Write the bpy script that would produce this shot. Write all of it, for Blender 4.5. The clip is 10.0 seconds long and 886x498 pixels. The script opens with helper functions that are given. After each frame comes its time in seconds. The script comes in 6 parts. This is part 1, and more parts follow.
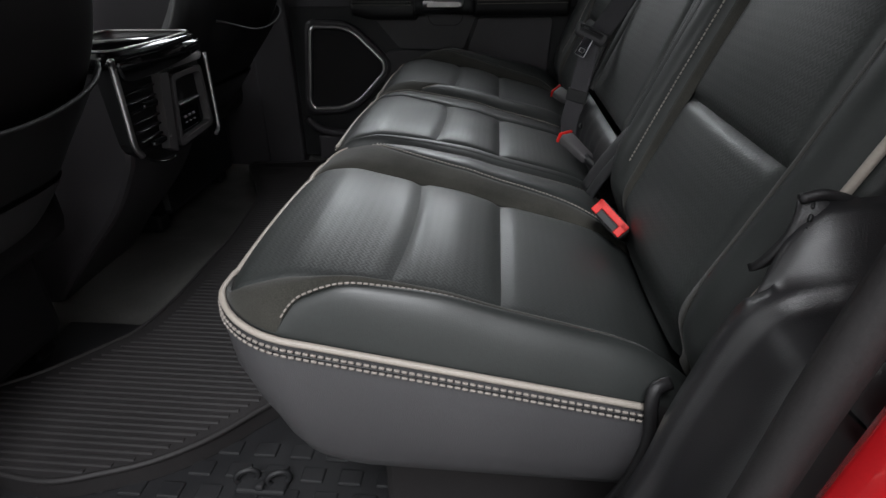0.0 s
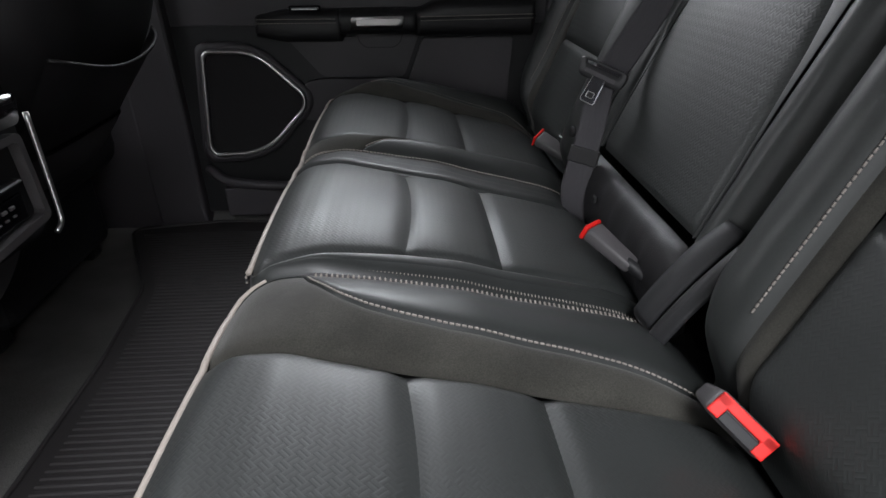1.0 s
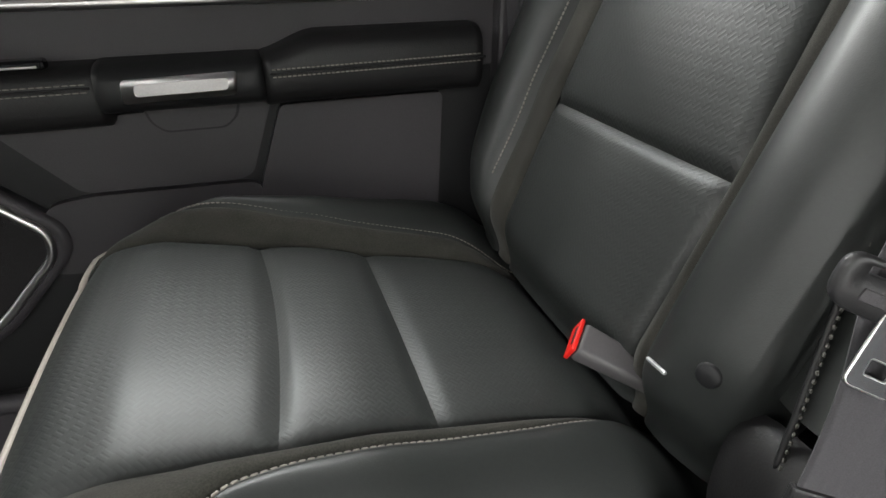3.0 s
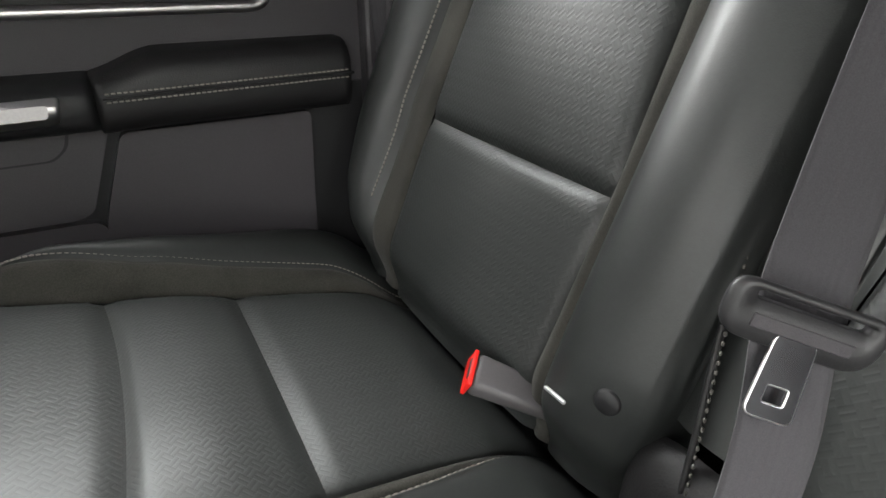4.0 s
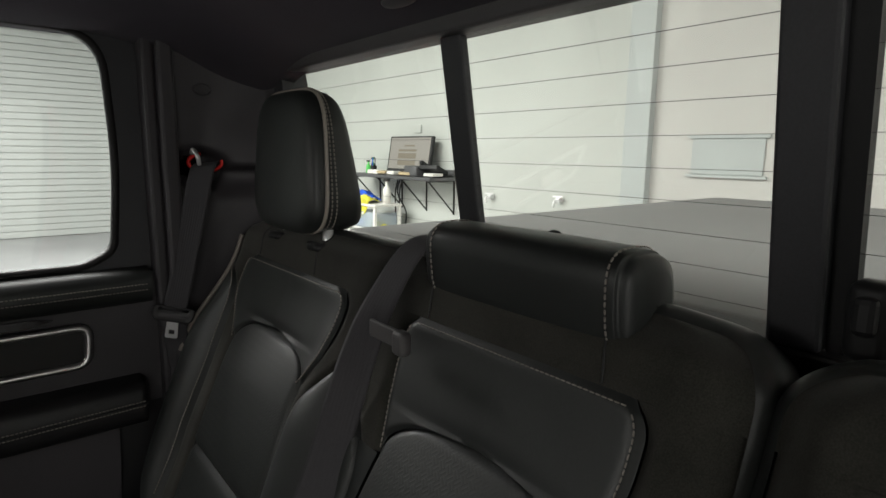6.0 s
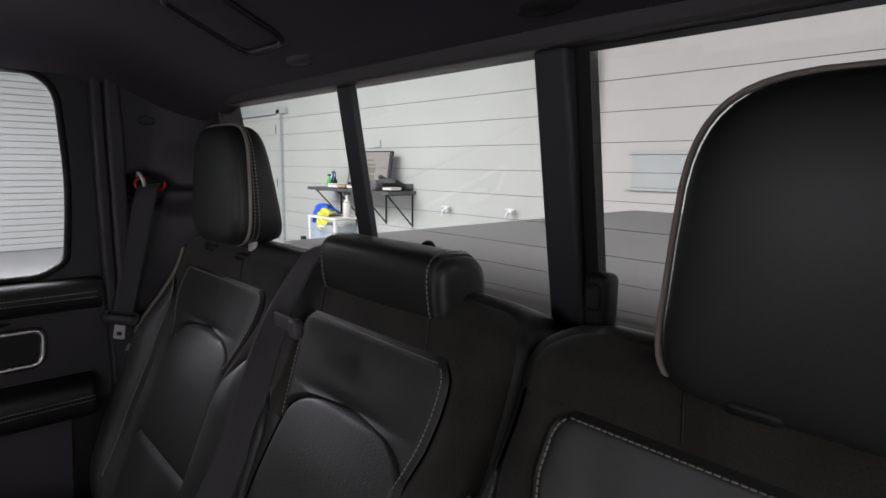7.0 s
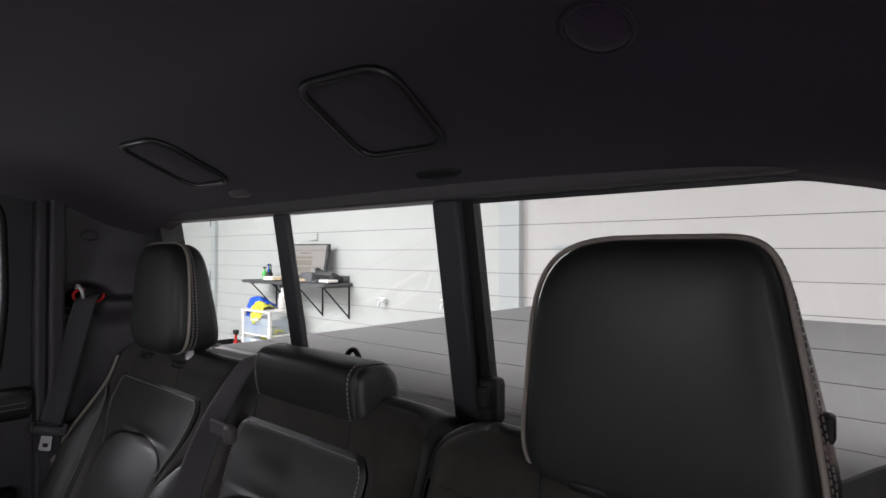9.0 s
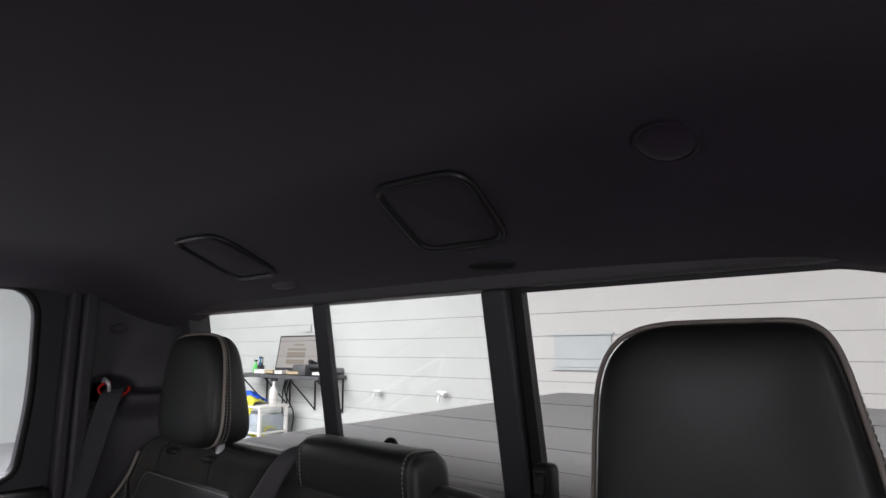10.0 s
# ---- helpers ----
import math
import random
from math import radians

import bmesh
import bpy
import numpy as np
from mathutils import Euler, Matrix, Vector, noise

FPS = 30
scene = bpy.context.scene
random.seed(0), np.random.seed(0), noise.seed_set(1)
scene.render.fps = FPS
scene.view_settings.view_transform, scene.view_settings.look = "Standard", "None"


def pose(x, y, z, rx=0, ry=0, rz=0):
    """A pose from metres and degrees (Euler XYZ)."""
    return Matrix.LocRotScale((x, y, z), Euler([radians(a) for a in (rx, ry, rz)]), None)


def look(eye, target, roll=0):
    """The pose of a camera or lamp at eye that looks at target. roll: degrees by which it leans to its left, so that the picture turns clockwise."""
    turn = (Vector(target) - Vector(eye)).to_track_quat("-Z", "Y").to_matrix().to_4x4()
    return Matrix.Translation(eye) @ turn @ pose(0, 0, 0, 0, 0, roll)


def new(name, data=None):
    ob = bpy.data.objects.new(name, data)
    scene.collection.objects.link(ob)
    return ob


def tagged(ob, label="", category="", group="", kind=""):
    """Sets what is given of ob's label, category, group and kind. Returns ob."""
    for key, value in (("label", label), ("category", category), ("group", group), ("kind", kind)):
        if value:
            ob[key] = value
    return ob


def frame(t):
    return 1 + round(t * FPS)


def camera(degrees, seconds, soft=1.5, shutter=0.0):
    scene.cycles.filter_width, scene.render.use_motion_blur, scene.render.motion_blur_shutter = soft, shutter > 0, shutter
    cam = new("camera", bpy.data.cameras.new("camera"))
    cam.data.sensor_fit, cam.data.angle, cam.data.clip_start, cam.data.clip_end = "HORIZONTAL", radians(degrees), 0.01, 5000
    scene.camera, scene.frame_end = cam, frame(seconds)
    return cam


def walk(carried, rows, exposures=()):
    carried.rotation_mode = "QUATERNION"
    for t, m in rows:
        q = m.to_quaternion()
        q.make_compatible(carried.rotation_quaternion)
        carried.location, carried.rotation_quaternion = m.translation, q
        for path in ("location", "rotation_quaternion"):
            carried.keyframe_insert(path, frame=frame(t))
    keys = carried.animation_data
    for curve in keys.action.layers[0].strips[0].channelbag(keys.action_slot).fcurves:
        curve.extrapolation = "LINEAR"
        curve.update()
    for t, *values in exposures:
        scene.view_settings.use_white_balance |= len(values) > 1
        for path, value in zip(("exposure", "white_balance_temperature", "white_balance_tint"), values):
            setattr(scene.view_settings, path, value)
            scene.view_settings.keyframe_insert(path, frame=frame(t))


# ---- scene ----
cam = camera(76.9, 10.0)
PATH = [
    (0, (-0.012, -1.112, 0.764), (-0.17, 0.641, -0.185), -0.5),
    (0.5, (-0.054, -0.894, 0.761), (-0.078, 0.863, -0.194), -0.5),
    (1, (-0.105, -0.698, 0.773), (0.003, 1.055, -0.183), -0.2),
    (1.5, (-0.149, -0.506, 0.81), (0.073, 1.239, -0.143), -0.2),
    (2, (-0.131, -0.239, 0.783), (0.18, 1.491, -0.172), 0.1),
    (2.5, (-0.122, -0.058, 0.771), (0.279, 1.661, -0.169), 0.0),
    (2.7, (-0.109, -0.021, 0.756), (0.347, 1.682, -0.188), -0.2),
    (4, (-0.06, 0.055, 0.75), (0.838, 1.587, -0.17), 0.3),
    (4.5, (-0.047, -0.011, 0.887), (1.011, 1.489, 0.092), 1.7),
    (5, (-0.005, -0.112, 1.01), (1.13, 1.425, 0.418), 1.3),
    (5.5, (0.015, -0.233, 1.065), (1.215, 1.309, 0.642), 1.1),
    (6.8, (-0.015, -0.535, 1.111), (1.312, 0.932, 0.815), 0.5),
    (7, (-0.019, -0.571, 1.115), (1.326, 0.88, 0.821), 0.7),
    (7.5, (-0.02, -0.653, 1.127), (1.363, 0.762, 0.839), 0.5),
    (8, (-0.022, -0.695, 1.144), (1.408, 0.676, 0.865), 0.4),
    (8.5, (-0.048, -0.702, 1.158), (1.43, 0.632, 0.974), 0.4),
    (9, (-0.091, -0.69, 1.165), (1.419, 0.622, 1.185), 0.2),
    (9.5, (-0.145, -0.671, 1.162), (1.374, 0.614, 1.367), -0.1),
    (10, (-0.182, -0.654, 1.161), (1.333, 0.606, 1.5), -0.5),
]
EXPOSURES = [(0.0, -0.40, 6100, 11), (0.5, -0.18, 6100, 11), (1.0, 0.25, 6050, 13), (1.5, 0.28, 6200, 12), (2.0, 0.40, 6300, 10), (2.5, 1.4, 6400, 9), (4.0, 1.9, 6400, 10), (4.5, 2.25, 6400, 11), (5.0, 1.6, 6500, 9), (5.5, 0.28, 6680, 7), (7.0, -0.28, 6200, 22), (7.5, 0.08, 6200, 23), (8.0, 0.18, 6200, 22), (8.5, 0.12, 6200, 22), (9.0, 0.05, 6200, 22), (10.0, 0.04, 6150, 22)]
walk(cam, [(t, look(eye, target, roll)) for t, eye, target, roll in PATH],
     exposures=EXPOSURES)

# ---- light ----
world = bpy.data.worlds.new("world")
scene.world = world
world.use_nodes = True
world.node_tree.nodes["Background"].inputs[0].default_value = (0.9, 0.95, 1.0, 1)
world.node_tree.nodes["Background"].inputs[1].default_value = 0.05

GROUND = -0.50          # showroom floor under the truck
FLOOR = 0.05            # cabin floor


def ceiling_lamp(x, y, z, sx, sy, watts):
    data = bpy.data.lights.new("unseen_ceiling_light", "AREA")
    data.shape, data.size, data.size_y, data.energy = "RECTANGLE", sx, sy, watts
    data.color = (1.0, 0.985, 0.955)
    ob = new("unseen_ceiling_light", data)
    ob.location = (x, y, z)
    return tagged(ob, "unseen bright white ceiling light added to the showroom", "light", "showroom lights")


# ceiling lamps out of view, added and weighted to brighten cabin and showroom
LAMP_W = 190
for lx, ly, part_w in ((-2.4, -6.2, 0.36), (0.3, -6.2, 0.55), (2.4, -6.2, 0.50), (-0.1, -3.3, 1.90),
                       (-0.8, 2.6, 0.62), (0.4, 2.6, 0.42), (-1.4, 5.8, 1.65), (0.4, 5.2, 1.25), (0.3, 7.8, 1.20), (-2.6, 7.6, 0.95),
                       (-5.0, -2.6, 0.50), (-5.0, 2.6, 0.50), (-7.4, 0.0, 0.65)):
    ceiling_lamp(lx, ly, 3.55, 1.2, 2.4, LAMP_W * part_w)
# unseen fill lamps ahead of and beside the truck, added to brighten the cabin
for wx, wy, turn, watts in ((-8.44, 1.70, 0, 82), (-8.44, -2.55, 0, 70), (-4.2, -7.94, 90, 85)):
    fill_data = bpy.data.lights.new("unseen_fill_light", "AREA")
    fill_data.shape, fill_data.size, fill_data.size_y, fill_data.energy = "RECTANGLE", 2.2, 1.9, watts
    fill_data.color = (1.0, 0.98, 0.94)
    fill_lamp = new("unseen_fill_light", fill_data)
    fill_lamp.location, fill_lamp.rotation_euler = (wx, wy, 1.35 if turn else 2.05), (0, radians(-90), radians(turn))
    tagged(fill_lamp, "unseen fill light added to brighten the cabin", "window light", "shop windows")

# ---- materials ----


def material(name, colour, rough=0.5, metal=0.0, spec=0.5, grain=0.0, grain_size=400.0, mottle=0.0, mottle_size=6.0,
             bump=0.0, bump_size=600.0, bump_kind="noise", sheen=0.0, coat=0.0, coat_rough=0.05, rough_var=0.0):
    m = bpy.data.materials.new(name)
    m.use_nodes = True
    nt = m.node_tree
    n, l = nt.nodes, nt.links
    b = n["Principled BSDF"]
    b.inputs["Base Color"].default_value = (*colour, 1)
    b.inputs["Roughness"].default_value = rough
    b.inputs["Metallic"].default_value = metal
    b.inputs["Specular IOR Level"].default_value = spec
    b.inputs["Sheen Weight"].default_value = sheen
    b.inputs["Coat Weight"].default_value = coat
    b.inputs["Coat Roughness"].default_value = coat_rough
    tc = n.new("ShaderNodeTexCoord")
    if grain or mottle:
        mix = n.new("ShaderNodeMix")
        mix.data_type = "RGBA"
        mix.blend_type = "MULTIPLY"
        mix.inputs[0].default_value = 1.0
        mix.inputs[6].default_value = (*colour, 1)
        a = n.new("ShaderNodeTexNoise")
        a.inputs["Scale"].default_value = grain_size
        a.inputs["Detail"].default_value = 3
        c = n.new("ShaderNodeTexNoise")
        c.inputs["Scale"].default_value = mottle_size
        c.inputs["Detail"].default_value = 4
        l.new(tc.outputs["Object"], a.inputs["Vector"])
        l.new(tc.outputs["Object"], c.inputs["Vector"])
        r1, r2 = n.new("ShaderNodeMapRange"), n.new("ShaderNodeMapRange")
        r1.inputs[1].default_value, r1.inputs[2].default_value = 0.3, 0.7
        r2.inputs[1].default_value, r2.inputs[2].default_value = 0.3, 0.7
        r1.inputs[3].default_value, r1.inputs[4].default_value = 1 - grain, 1 + grain
        r2.inputs[3].default_value, r2.inputs[4].default_value = 1 - mottle, 1 + mottle
        l.new(a.outputs["Fac"], r1.inputs[0])
        l.new(c.outputs["Fac"], r2.inputs[0])
        mul = n.new("ShaderNodeMath")
        mul.operation = "MULTIPLY"
        l.new(r1.outputs[0], mul.inputs[0])
        l.new(r2.outputs[0], mul.inputs[1])
        comb = n.new("ShaderNodeCombineColor")
        for i in range(3):
            l.new(mul.outputs[0], comb.inputs[i])
        l.new(comb.outputs[0], mix.inputs[7])
        l.new(mix.outputs[2], b.inputs["Base Color"])
        if rough_var:
            r3 = n.new("ShaderNodeMapRange")
            r3.inputs[1].default_value, r3.inputs[2].default_value = 0.3, 0.7
            r3.inputs[3].default_value, r3.inputs[4].default_value = rough - rough_var, rough + rough_var
            l.new(c.outputs["Fac"], r3.inputs[0])
            l.new(r3.outputs[0], b.inputs["Roughness"])
    if bump:
        bp = n.new("ShaderNodeBump")
        bp.inputs["Strength"].default_value = bump
        bp.inputs["Distance"].default_value = 0.001
        if bump_kind == "noise":
            t = n.new("ShaderNodeTexNoise")
            t.inputs["Scale"].default_value = bump_size
            t.inputs["Detail"].default_value = 3
            l.new(tc.outputs["Object"], t.inputs["Vector"])
            l.new(t.outputs["Fac"], bp.inputs["Height"])
        elif bump_kind == "cell":
            t = n.new("ShaderNodeTexVoronoi")
            t.inputs["Scale"].default_value = bump_size
            l.new(tc.outputs["Object"], t.inputs["Vector"])
            l.new(t.outputs["Distance"], bp.inputs["Height"])
        elif bump_kind == "tread":
            # pressed-in basket pattern of short slanted bars, laid in the surface's own coordinates
            sx = n.new("ShaderNodeSeparateXYZ")
            l.new(tc.outputs["UV"], sx.inputs[0])

            def calc(op, a, b=None, c=None):
                k = n.new("ShaderNodeMath")
                k.operation = op
                for q, v in enumerate((a, b, c)):
                    if isinstance(v, (int, float)):
                        k.inputs[q].default_value = v
                    elif v is not None:
                        l.new(v, k.inputs[q])
                return k.outputs[0]
            u = calc("MULTIPLY", calc("ADD", sx.outputs[0], sx.outputs[1]), bump_size)
            v = calc("MULTIPLY", calc("SUBTRACT", sx.outputs[0], sx.outputs[1]), bump_size)
            turn = calc("PINGPONG", calc("ADD", calc("FLOOR", u), calc("FLOOR", v)), 1.0)
            pu = calc("SMOOTH_MIN", calc("MULTIPLY", calc("PINGPONG", u, 0.25), 7.0), 1.0, 0.4)
            pv = calc("SMOOTH_MIN", calc("MULTIPLY", calc("PINGPONG", v, 0.25), 7.0), 1.0, 0.4)
            relief0 = calc("MULTIPLY_ADD", turn, calc("SUBTRACT", pu, pv), pv)
            fine = n.new("ShaderNodeTexNoise")
            fine.inputs["Scale"].default_value = 900
            l.new(tc.outputs["Object"], fine.inputs["Vector"])
            soft = n.new("ShaderNodeTexNoise")
            soft.inputs["Scale"].default_value = 14
            l.new(tc.outputs["Object"], soft.inputs["Vector"])
            fade = n.new("ShaderNodeMapRange")
            fade.inputs[1].default_value, fade.inputs[2].default_value, fade.inputs[3].default_value = 0.35, 0.65, 0.45
            l.new(soft.outputs["Fac"], fade.inputs[0])
            relief = calc("MULTIPLY", relief0, fade.outputs[0])
            l.new(calc("MULTIPLY_ADD", fine.outputs["Fac"], 0.25, relief), bp.inputs["Height"])
        elif bump_kind == "ribs":
            t = n.new("ShaderNodeTexWave")
            t.inputs["Scale"].default_value = bump_size
            t.bands_direction = "X"
            l.new(tc.outputs["UV"], t.inputs["Vector"])
            l.new(t.outputs["Fac"], bp.inputs["Height"])
        l.new(bp.outputs[0], b.inputs["Normal"])
    return m


M_LEATHER = material("black_leather", (0.0150, 0.0168, 0.0160), 0.52, spec=0.40, coat=0.20, coat_rough=0.30, grain=0.10, grain_size=300, mottle=0.12, mottle_size=9,
                     bump=0.08, bump_size=850, bump_kind="cell", rough_var=0.05)
M_INSERT = material("embossed_leather", (0.0165, 0.0185, 0.0176), 0.56, spec=0.40, coat=0.20, coat_rough=0.30, grain=0.08, grain_size=300, mottle=0.10, mottle_size=9,
                    bump=0.24, bump_size=92, bump_kind="tread", rough_var=0.05)
M_SUEDE = material("black_suede", (0.0300, 0.0290, 0.0248), 0.95, spec=0.12, grain=0.25, grain_size=700, mottle=0.28, mottle_size=14,
                   bump=0.3, bump_size=1200, sheen=0.10)
M_VINYL = material("charcoal_vinyl", (0.050, 0.0485, 0.051), 0.52, spec=0.4, grain=0.08, grain_size=500, mottle=0.06, bump=0.2, bump_size=900, bump_kind="cell")
M_PLASTIC = material("charcoal_plastic", (0.040, 0.0365, 0.0405), 0.5, spec=0.45, grain=0.08, grain_size=600, mottle=0.06, bump=0.25, bump_size=1100, bump_kind="cell")
M_TRIM = material("satin_charcoal_plastic", (0.014, 0.0135, 0.0145), 0.36, spec=0.5, grain=0.06, grain_size=600, mottle=0.06, bump=0.12, bump_size=1100, bump_kind="cell")
M_DARK = material("black_plastic", (0.010, 0.010, 0.011), 0.55, spec=0.4, grain=0.1, mottle=0.1, bump=0.15, bump_size=1000)
M_SEATBACK = material("black_seat_back", (0.0098, 0.0093, 0.0100), 0.5, spec=0.4, grain=0.1, grain_size=300, mottle=0.15, mottle_size=7, bump=0.15, bump_size=520, bump_kind="cell")
M_GRIP = material("moulded_black_plastic", (0.020, 0.0195, 0.0205), 0.45, spec=0.45, grain=0.08, mottle=0.06, bump=0.1, bump_size=900)
M_GLOSS = material("gloss_black", (0.006, 0.006, 0.007), 0.12, spec=0.5, coat=0.3)
M_GRILLE = material("speaker_mesh", (0.010, 0.009, 0.010), 0.65, spec=0.3, grain=0.2, grain_size=900, mottle=0.05, bump=0.6, bump_size=900, bump_kind="cell")
M_INLAY = material("dark_inlay", (0.011, 0.010, 0.009), 0.5, spec=0.35, grain=0.2, grain_size=500, mottle=0.2, bump=0.3, bump_size=500)
M_CHROME = material("satin_chrome", (0.60, 0.585, 0.585), 0.33, metal=1.0, grain=0.03, mottle=0.03)
# steel with the dark surroundings it mirrors put into its colour
M_DARKENED_STEEL = material("darkened_steel", (0.055, 0.055, 0.060), 0.26, metal=1.0, grain=0.05, mottle=0.08, mottle_size=60)
M_HANDLE = material("ribbed_handle_metal", (0.40, 0.385, 0.385), 0.42, metal=1.0, grain=0.05, mottle=0.05, bump=0.5, bump_size=18, bump_kind="ribs")
M_STEEL = material("bright_steel", (0.75, 0.75, 0.76), 0.42, metal=0.75, grain=0.04, mottle=0.05)
M_PIPE = material("beige_piping", (0.29, 0.258, 0.225), 0.5, spec=0.4, grain=0.06, mottle=0.06)
M_DARKTHREAD = material("grey_thread", (0.085, 0.080, 0.074), 0.8, spec=0.2, grain=0.15, grain_size=1500)
M_STITCH = material("beige_thread", (0.245, 0.222, 0.200), 0.8, spec=0.2, grain=0.15, grain_size=1500)
M_WEB = material("belt_webbing", (0.047, 0.0450, 0.0490), 0.78, spec=0.28, grain=0.15, grain_size=1200, mottle=0.05, bump=0.22, bump_size=3.2, bump_kind="ribs", sheen=0.06)
M_RED = material("red_plastic", (0.56, 0.013, 0.009), 0.42, spec=0.35, grain=0.03, mottle=0.03)
M_GREYPL = material("grey_plastic", (0.068, 0.064, 0.066), 0.5, spec=0.4, grain=0.06, mottle=0.05, bump=0.1)
M_HEADLINER = material("black_headliner_cloth", (0.0225, 0.0160, 0.0262), 0.95, spec=0.15, grain=0.25, grain_size=900, mottle=0.15, mottle_size=5, bump=0.4, bump_size=1400, sheen=0.12)
M_CARPET = material("charcoal_carpet", (0.086, 0.084, 0.080), 1.0, spec=0.1, grain=0.35, grain_size=700, mottle=0.2, mottle_size=8, bump=0.8, bump_size=700)
M_RUBBER = material("black_rubber", (0.014, 0.0125, 0.0128), 0.62, spec=0.35, grain=0.15, grain_size=400, mottle=0.15, bump=0.2, bump_size=700)
M_PAINT_RED = material("red_car_paint", (0.55, 0.006, 0.010), 0.25, spec=0.5, coat=1.0, grain=0.03, grain_size=900, mottle=0.02)
M_WALL = material("white_wall_paint", (0.475, 0.492, 0.468), 0.8, spec=0.2, grain=0.02, mottle=0.03, mottle_size=1.5, bump=0.1, bump_size=120)
M_WALL2 = material("warm_white_paint", (0.50, 0.495, 0.475), 0.8, spec=0.2, grain=0.02, mottle=0.03, mottle_size=1.5, bump=0.1, bump_size=120)
M_GREYPAINT = material("pale_grey_paint", (0.42, 0.45, 0.445), 0.6, spec=0.3, grain=0.02, mottle=0.04, mottle_size=2)
M_SHOPFLOOR = material("grey_epoxy_floor", (0.32, 0.32, 0.32), 0.4, spec=0.4, grain=0.06, grain_size=60, mottle=0.12, mottle_size=1.2)
M_COVER = material("grey_bed_cover_vinyl", (0.135, 0.135, 0.133), 0.6, spec=0.35, grain=0.05, grain_size=400, mottle=0.04, mottle_size=3, bump=0.2, bump_size=500)
M_BLUE = material("blue_cloth", (0.012, 0.09, 0.62), 0.85, grain=0.15, grain_size=60, mottle=0.3, mottle_size=12)
M_YELLOW = material("yellow_cloth", (0.62, 0.58, 0.05), 0.85, grain=0.15, grain_size=60, mottle=0.3, mottle_size=12)
M_BINBLUE = material("see_through_drawer", (0.55, 0.63, 0.70), 0.35, grain=0.05, mottle=0.1)
M_BINBLUE.node_tree.nodes["Principled BSDF"].inputs["Alpha"].default_value = 0.45
M_GREEN = material("green_label", (0.10, 0.60, 0.12), 0.5, grain=0.1, mottle=0.1)
M_PAPER = material("paper", (0.75, 0.74, 0.70), 0.8, grain=0.05, mottle=0.05)
M_TAN = material("tan_card", (0.45, 0.36, 0.22), 0.8, grain=0.08, mottle=0.1)
M_GREYMETAL = material("dark_grey_metal", (0.10, 0.10, 0.105), 0.5, metal=0.4, grain=0.1, mottle=0.1)
M_FRIT = material("black_glass_border", (0.012, 0.012, 0.014), 0.35, spec=0.5, grain=0.05, mottle=0.05)
M_POST = material("window_post_rubber", (0.042, 0.042, 0.046), 0.5, spec=0.4, grain=0.08, mottle=0.08)


def glass_material(name, tint):
    m = bpy.data.materials.new(name)
    m.use_nodes = True
    n, l = m.node_tree.nodes, m.node_tree.links
    n.remove(n["Principled BSDF"])
    tr, gl, mx, fr = n.new("ShaderNodeBsdfTransparent"), n.new("ShaderNodeBsdfGlossy"), n.new("ShaderNodeMixShader"), n.new("ShaderNodeLayerWeight")
    tr.inputs[0].default_value = (*tint, 1)
    gl.inputs["Roughness"].default_value = 0.0
    fr.inputs[0].default_value = 0.5
    pw, ma = n.new("ShaderNodeMath"), n.new("ShaderNodeMath")
    pw.operation, ma.operation = "POWER", "MULTIPLY_ADD"
    pw.inputs[1].default_value, ma.inputs[1].default_value, ma.inputs[2].default_value = 5.0, 0.75, 0.045
    l.new(fr.outputs["Facing"], pw.inputs[0])
    l.new(pw.outputs[0], ma.inputs[0])
    l.new(ma.outputs[0], mx.inputs[0])
    l.new(tr.outputs[0], mx.inputs[1])
    l.new(gl.outputs[0], mx.inputs[2])
    l.new(mx.outputs[0], n["Material Output"].inputs[0])
    return m


M_GLASS = glass_material("clear_window_glass", (0.93, 0.95, 0.93))
M_TINT = glass_material("tinted_window_glass", (0.88, 0.90, 0.90))


def screen_material(name, colour, strength):
    m = bpy.data.materials.new(name)
    m.use_nodes = True
    b = m.node_tree.nodes["Principled BSDF"]
    b.inputs["Base Color"].default_value = (0.05, 0.05, 0.05, 1)
    b.inputs["Emission Color"].default_value = (*colour, 1)
    b.inputs["Emission Strength"].default_value = strength
    return m


M_SCREEN = screen_material("lit_screen", (0.62, 0.56, 0.48), 0.55)
M_SCREEN2 = screen_material("lit_screen_text", (0.42, 0.33, 0.20), 0.5)

# ---- mesh helpers ----


def thing(name, base, label, category, group="", kind=""):
    ob = new(name)
    ob.location = base
    ob.empty_display_size = 0.05
    return tagged(ob, label, category, group, kind)


def link(name, me, mat, parent=None, label="", smooth=True):
    if mat is not None:
        me.materials.append(mat)
    if smooth:
        me.polygons.foreach_set("use_smooth", [True] * len(me.polygons))
    me.update()
    ob = new(name, me)
    if parent is not None:
        ob.parent = parent
        if parent.type == "EMPTY":
            ob.matrix_parent_inverse = Matrix.Translation(-parent.location)
    if label:
        ob["label"] = label
    return ob


def part(name, bm, mat, parent=None, label="", smooth=False):
    me = bpy.data.meshes.new(name)
    bm.normal_update()
    bm.to_mesh(me)
    bm.free()
    return link(name, me, mat, parent, label, smooth)


def structure(name, bm, mat, label, category, smooth=False):
    ob = part(name, bm, mat, None, "", smooth)
    return tagged(ob, label, category, "", "structure")


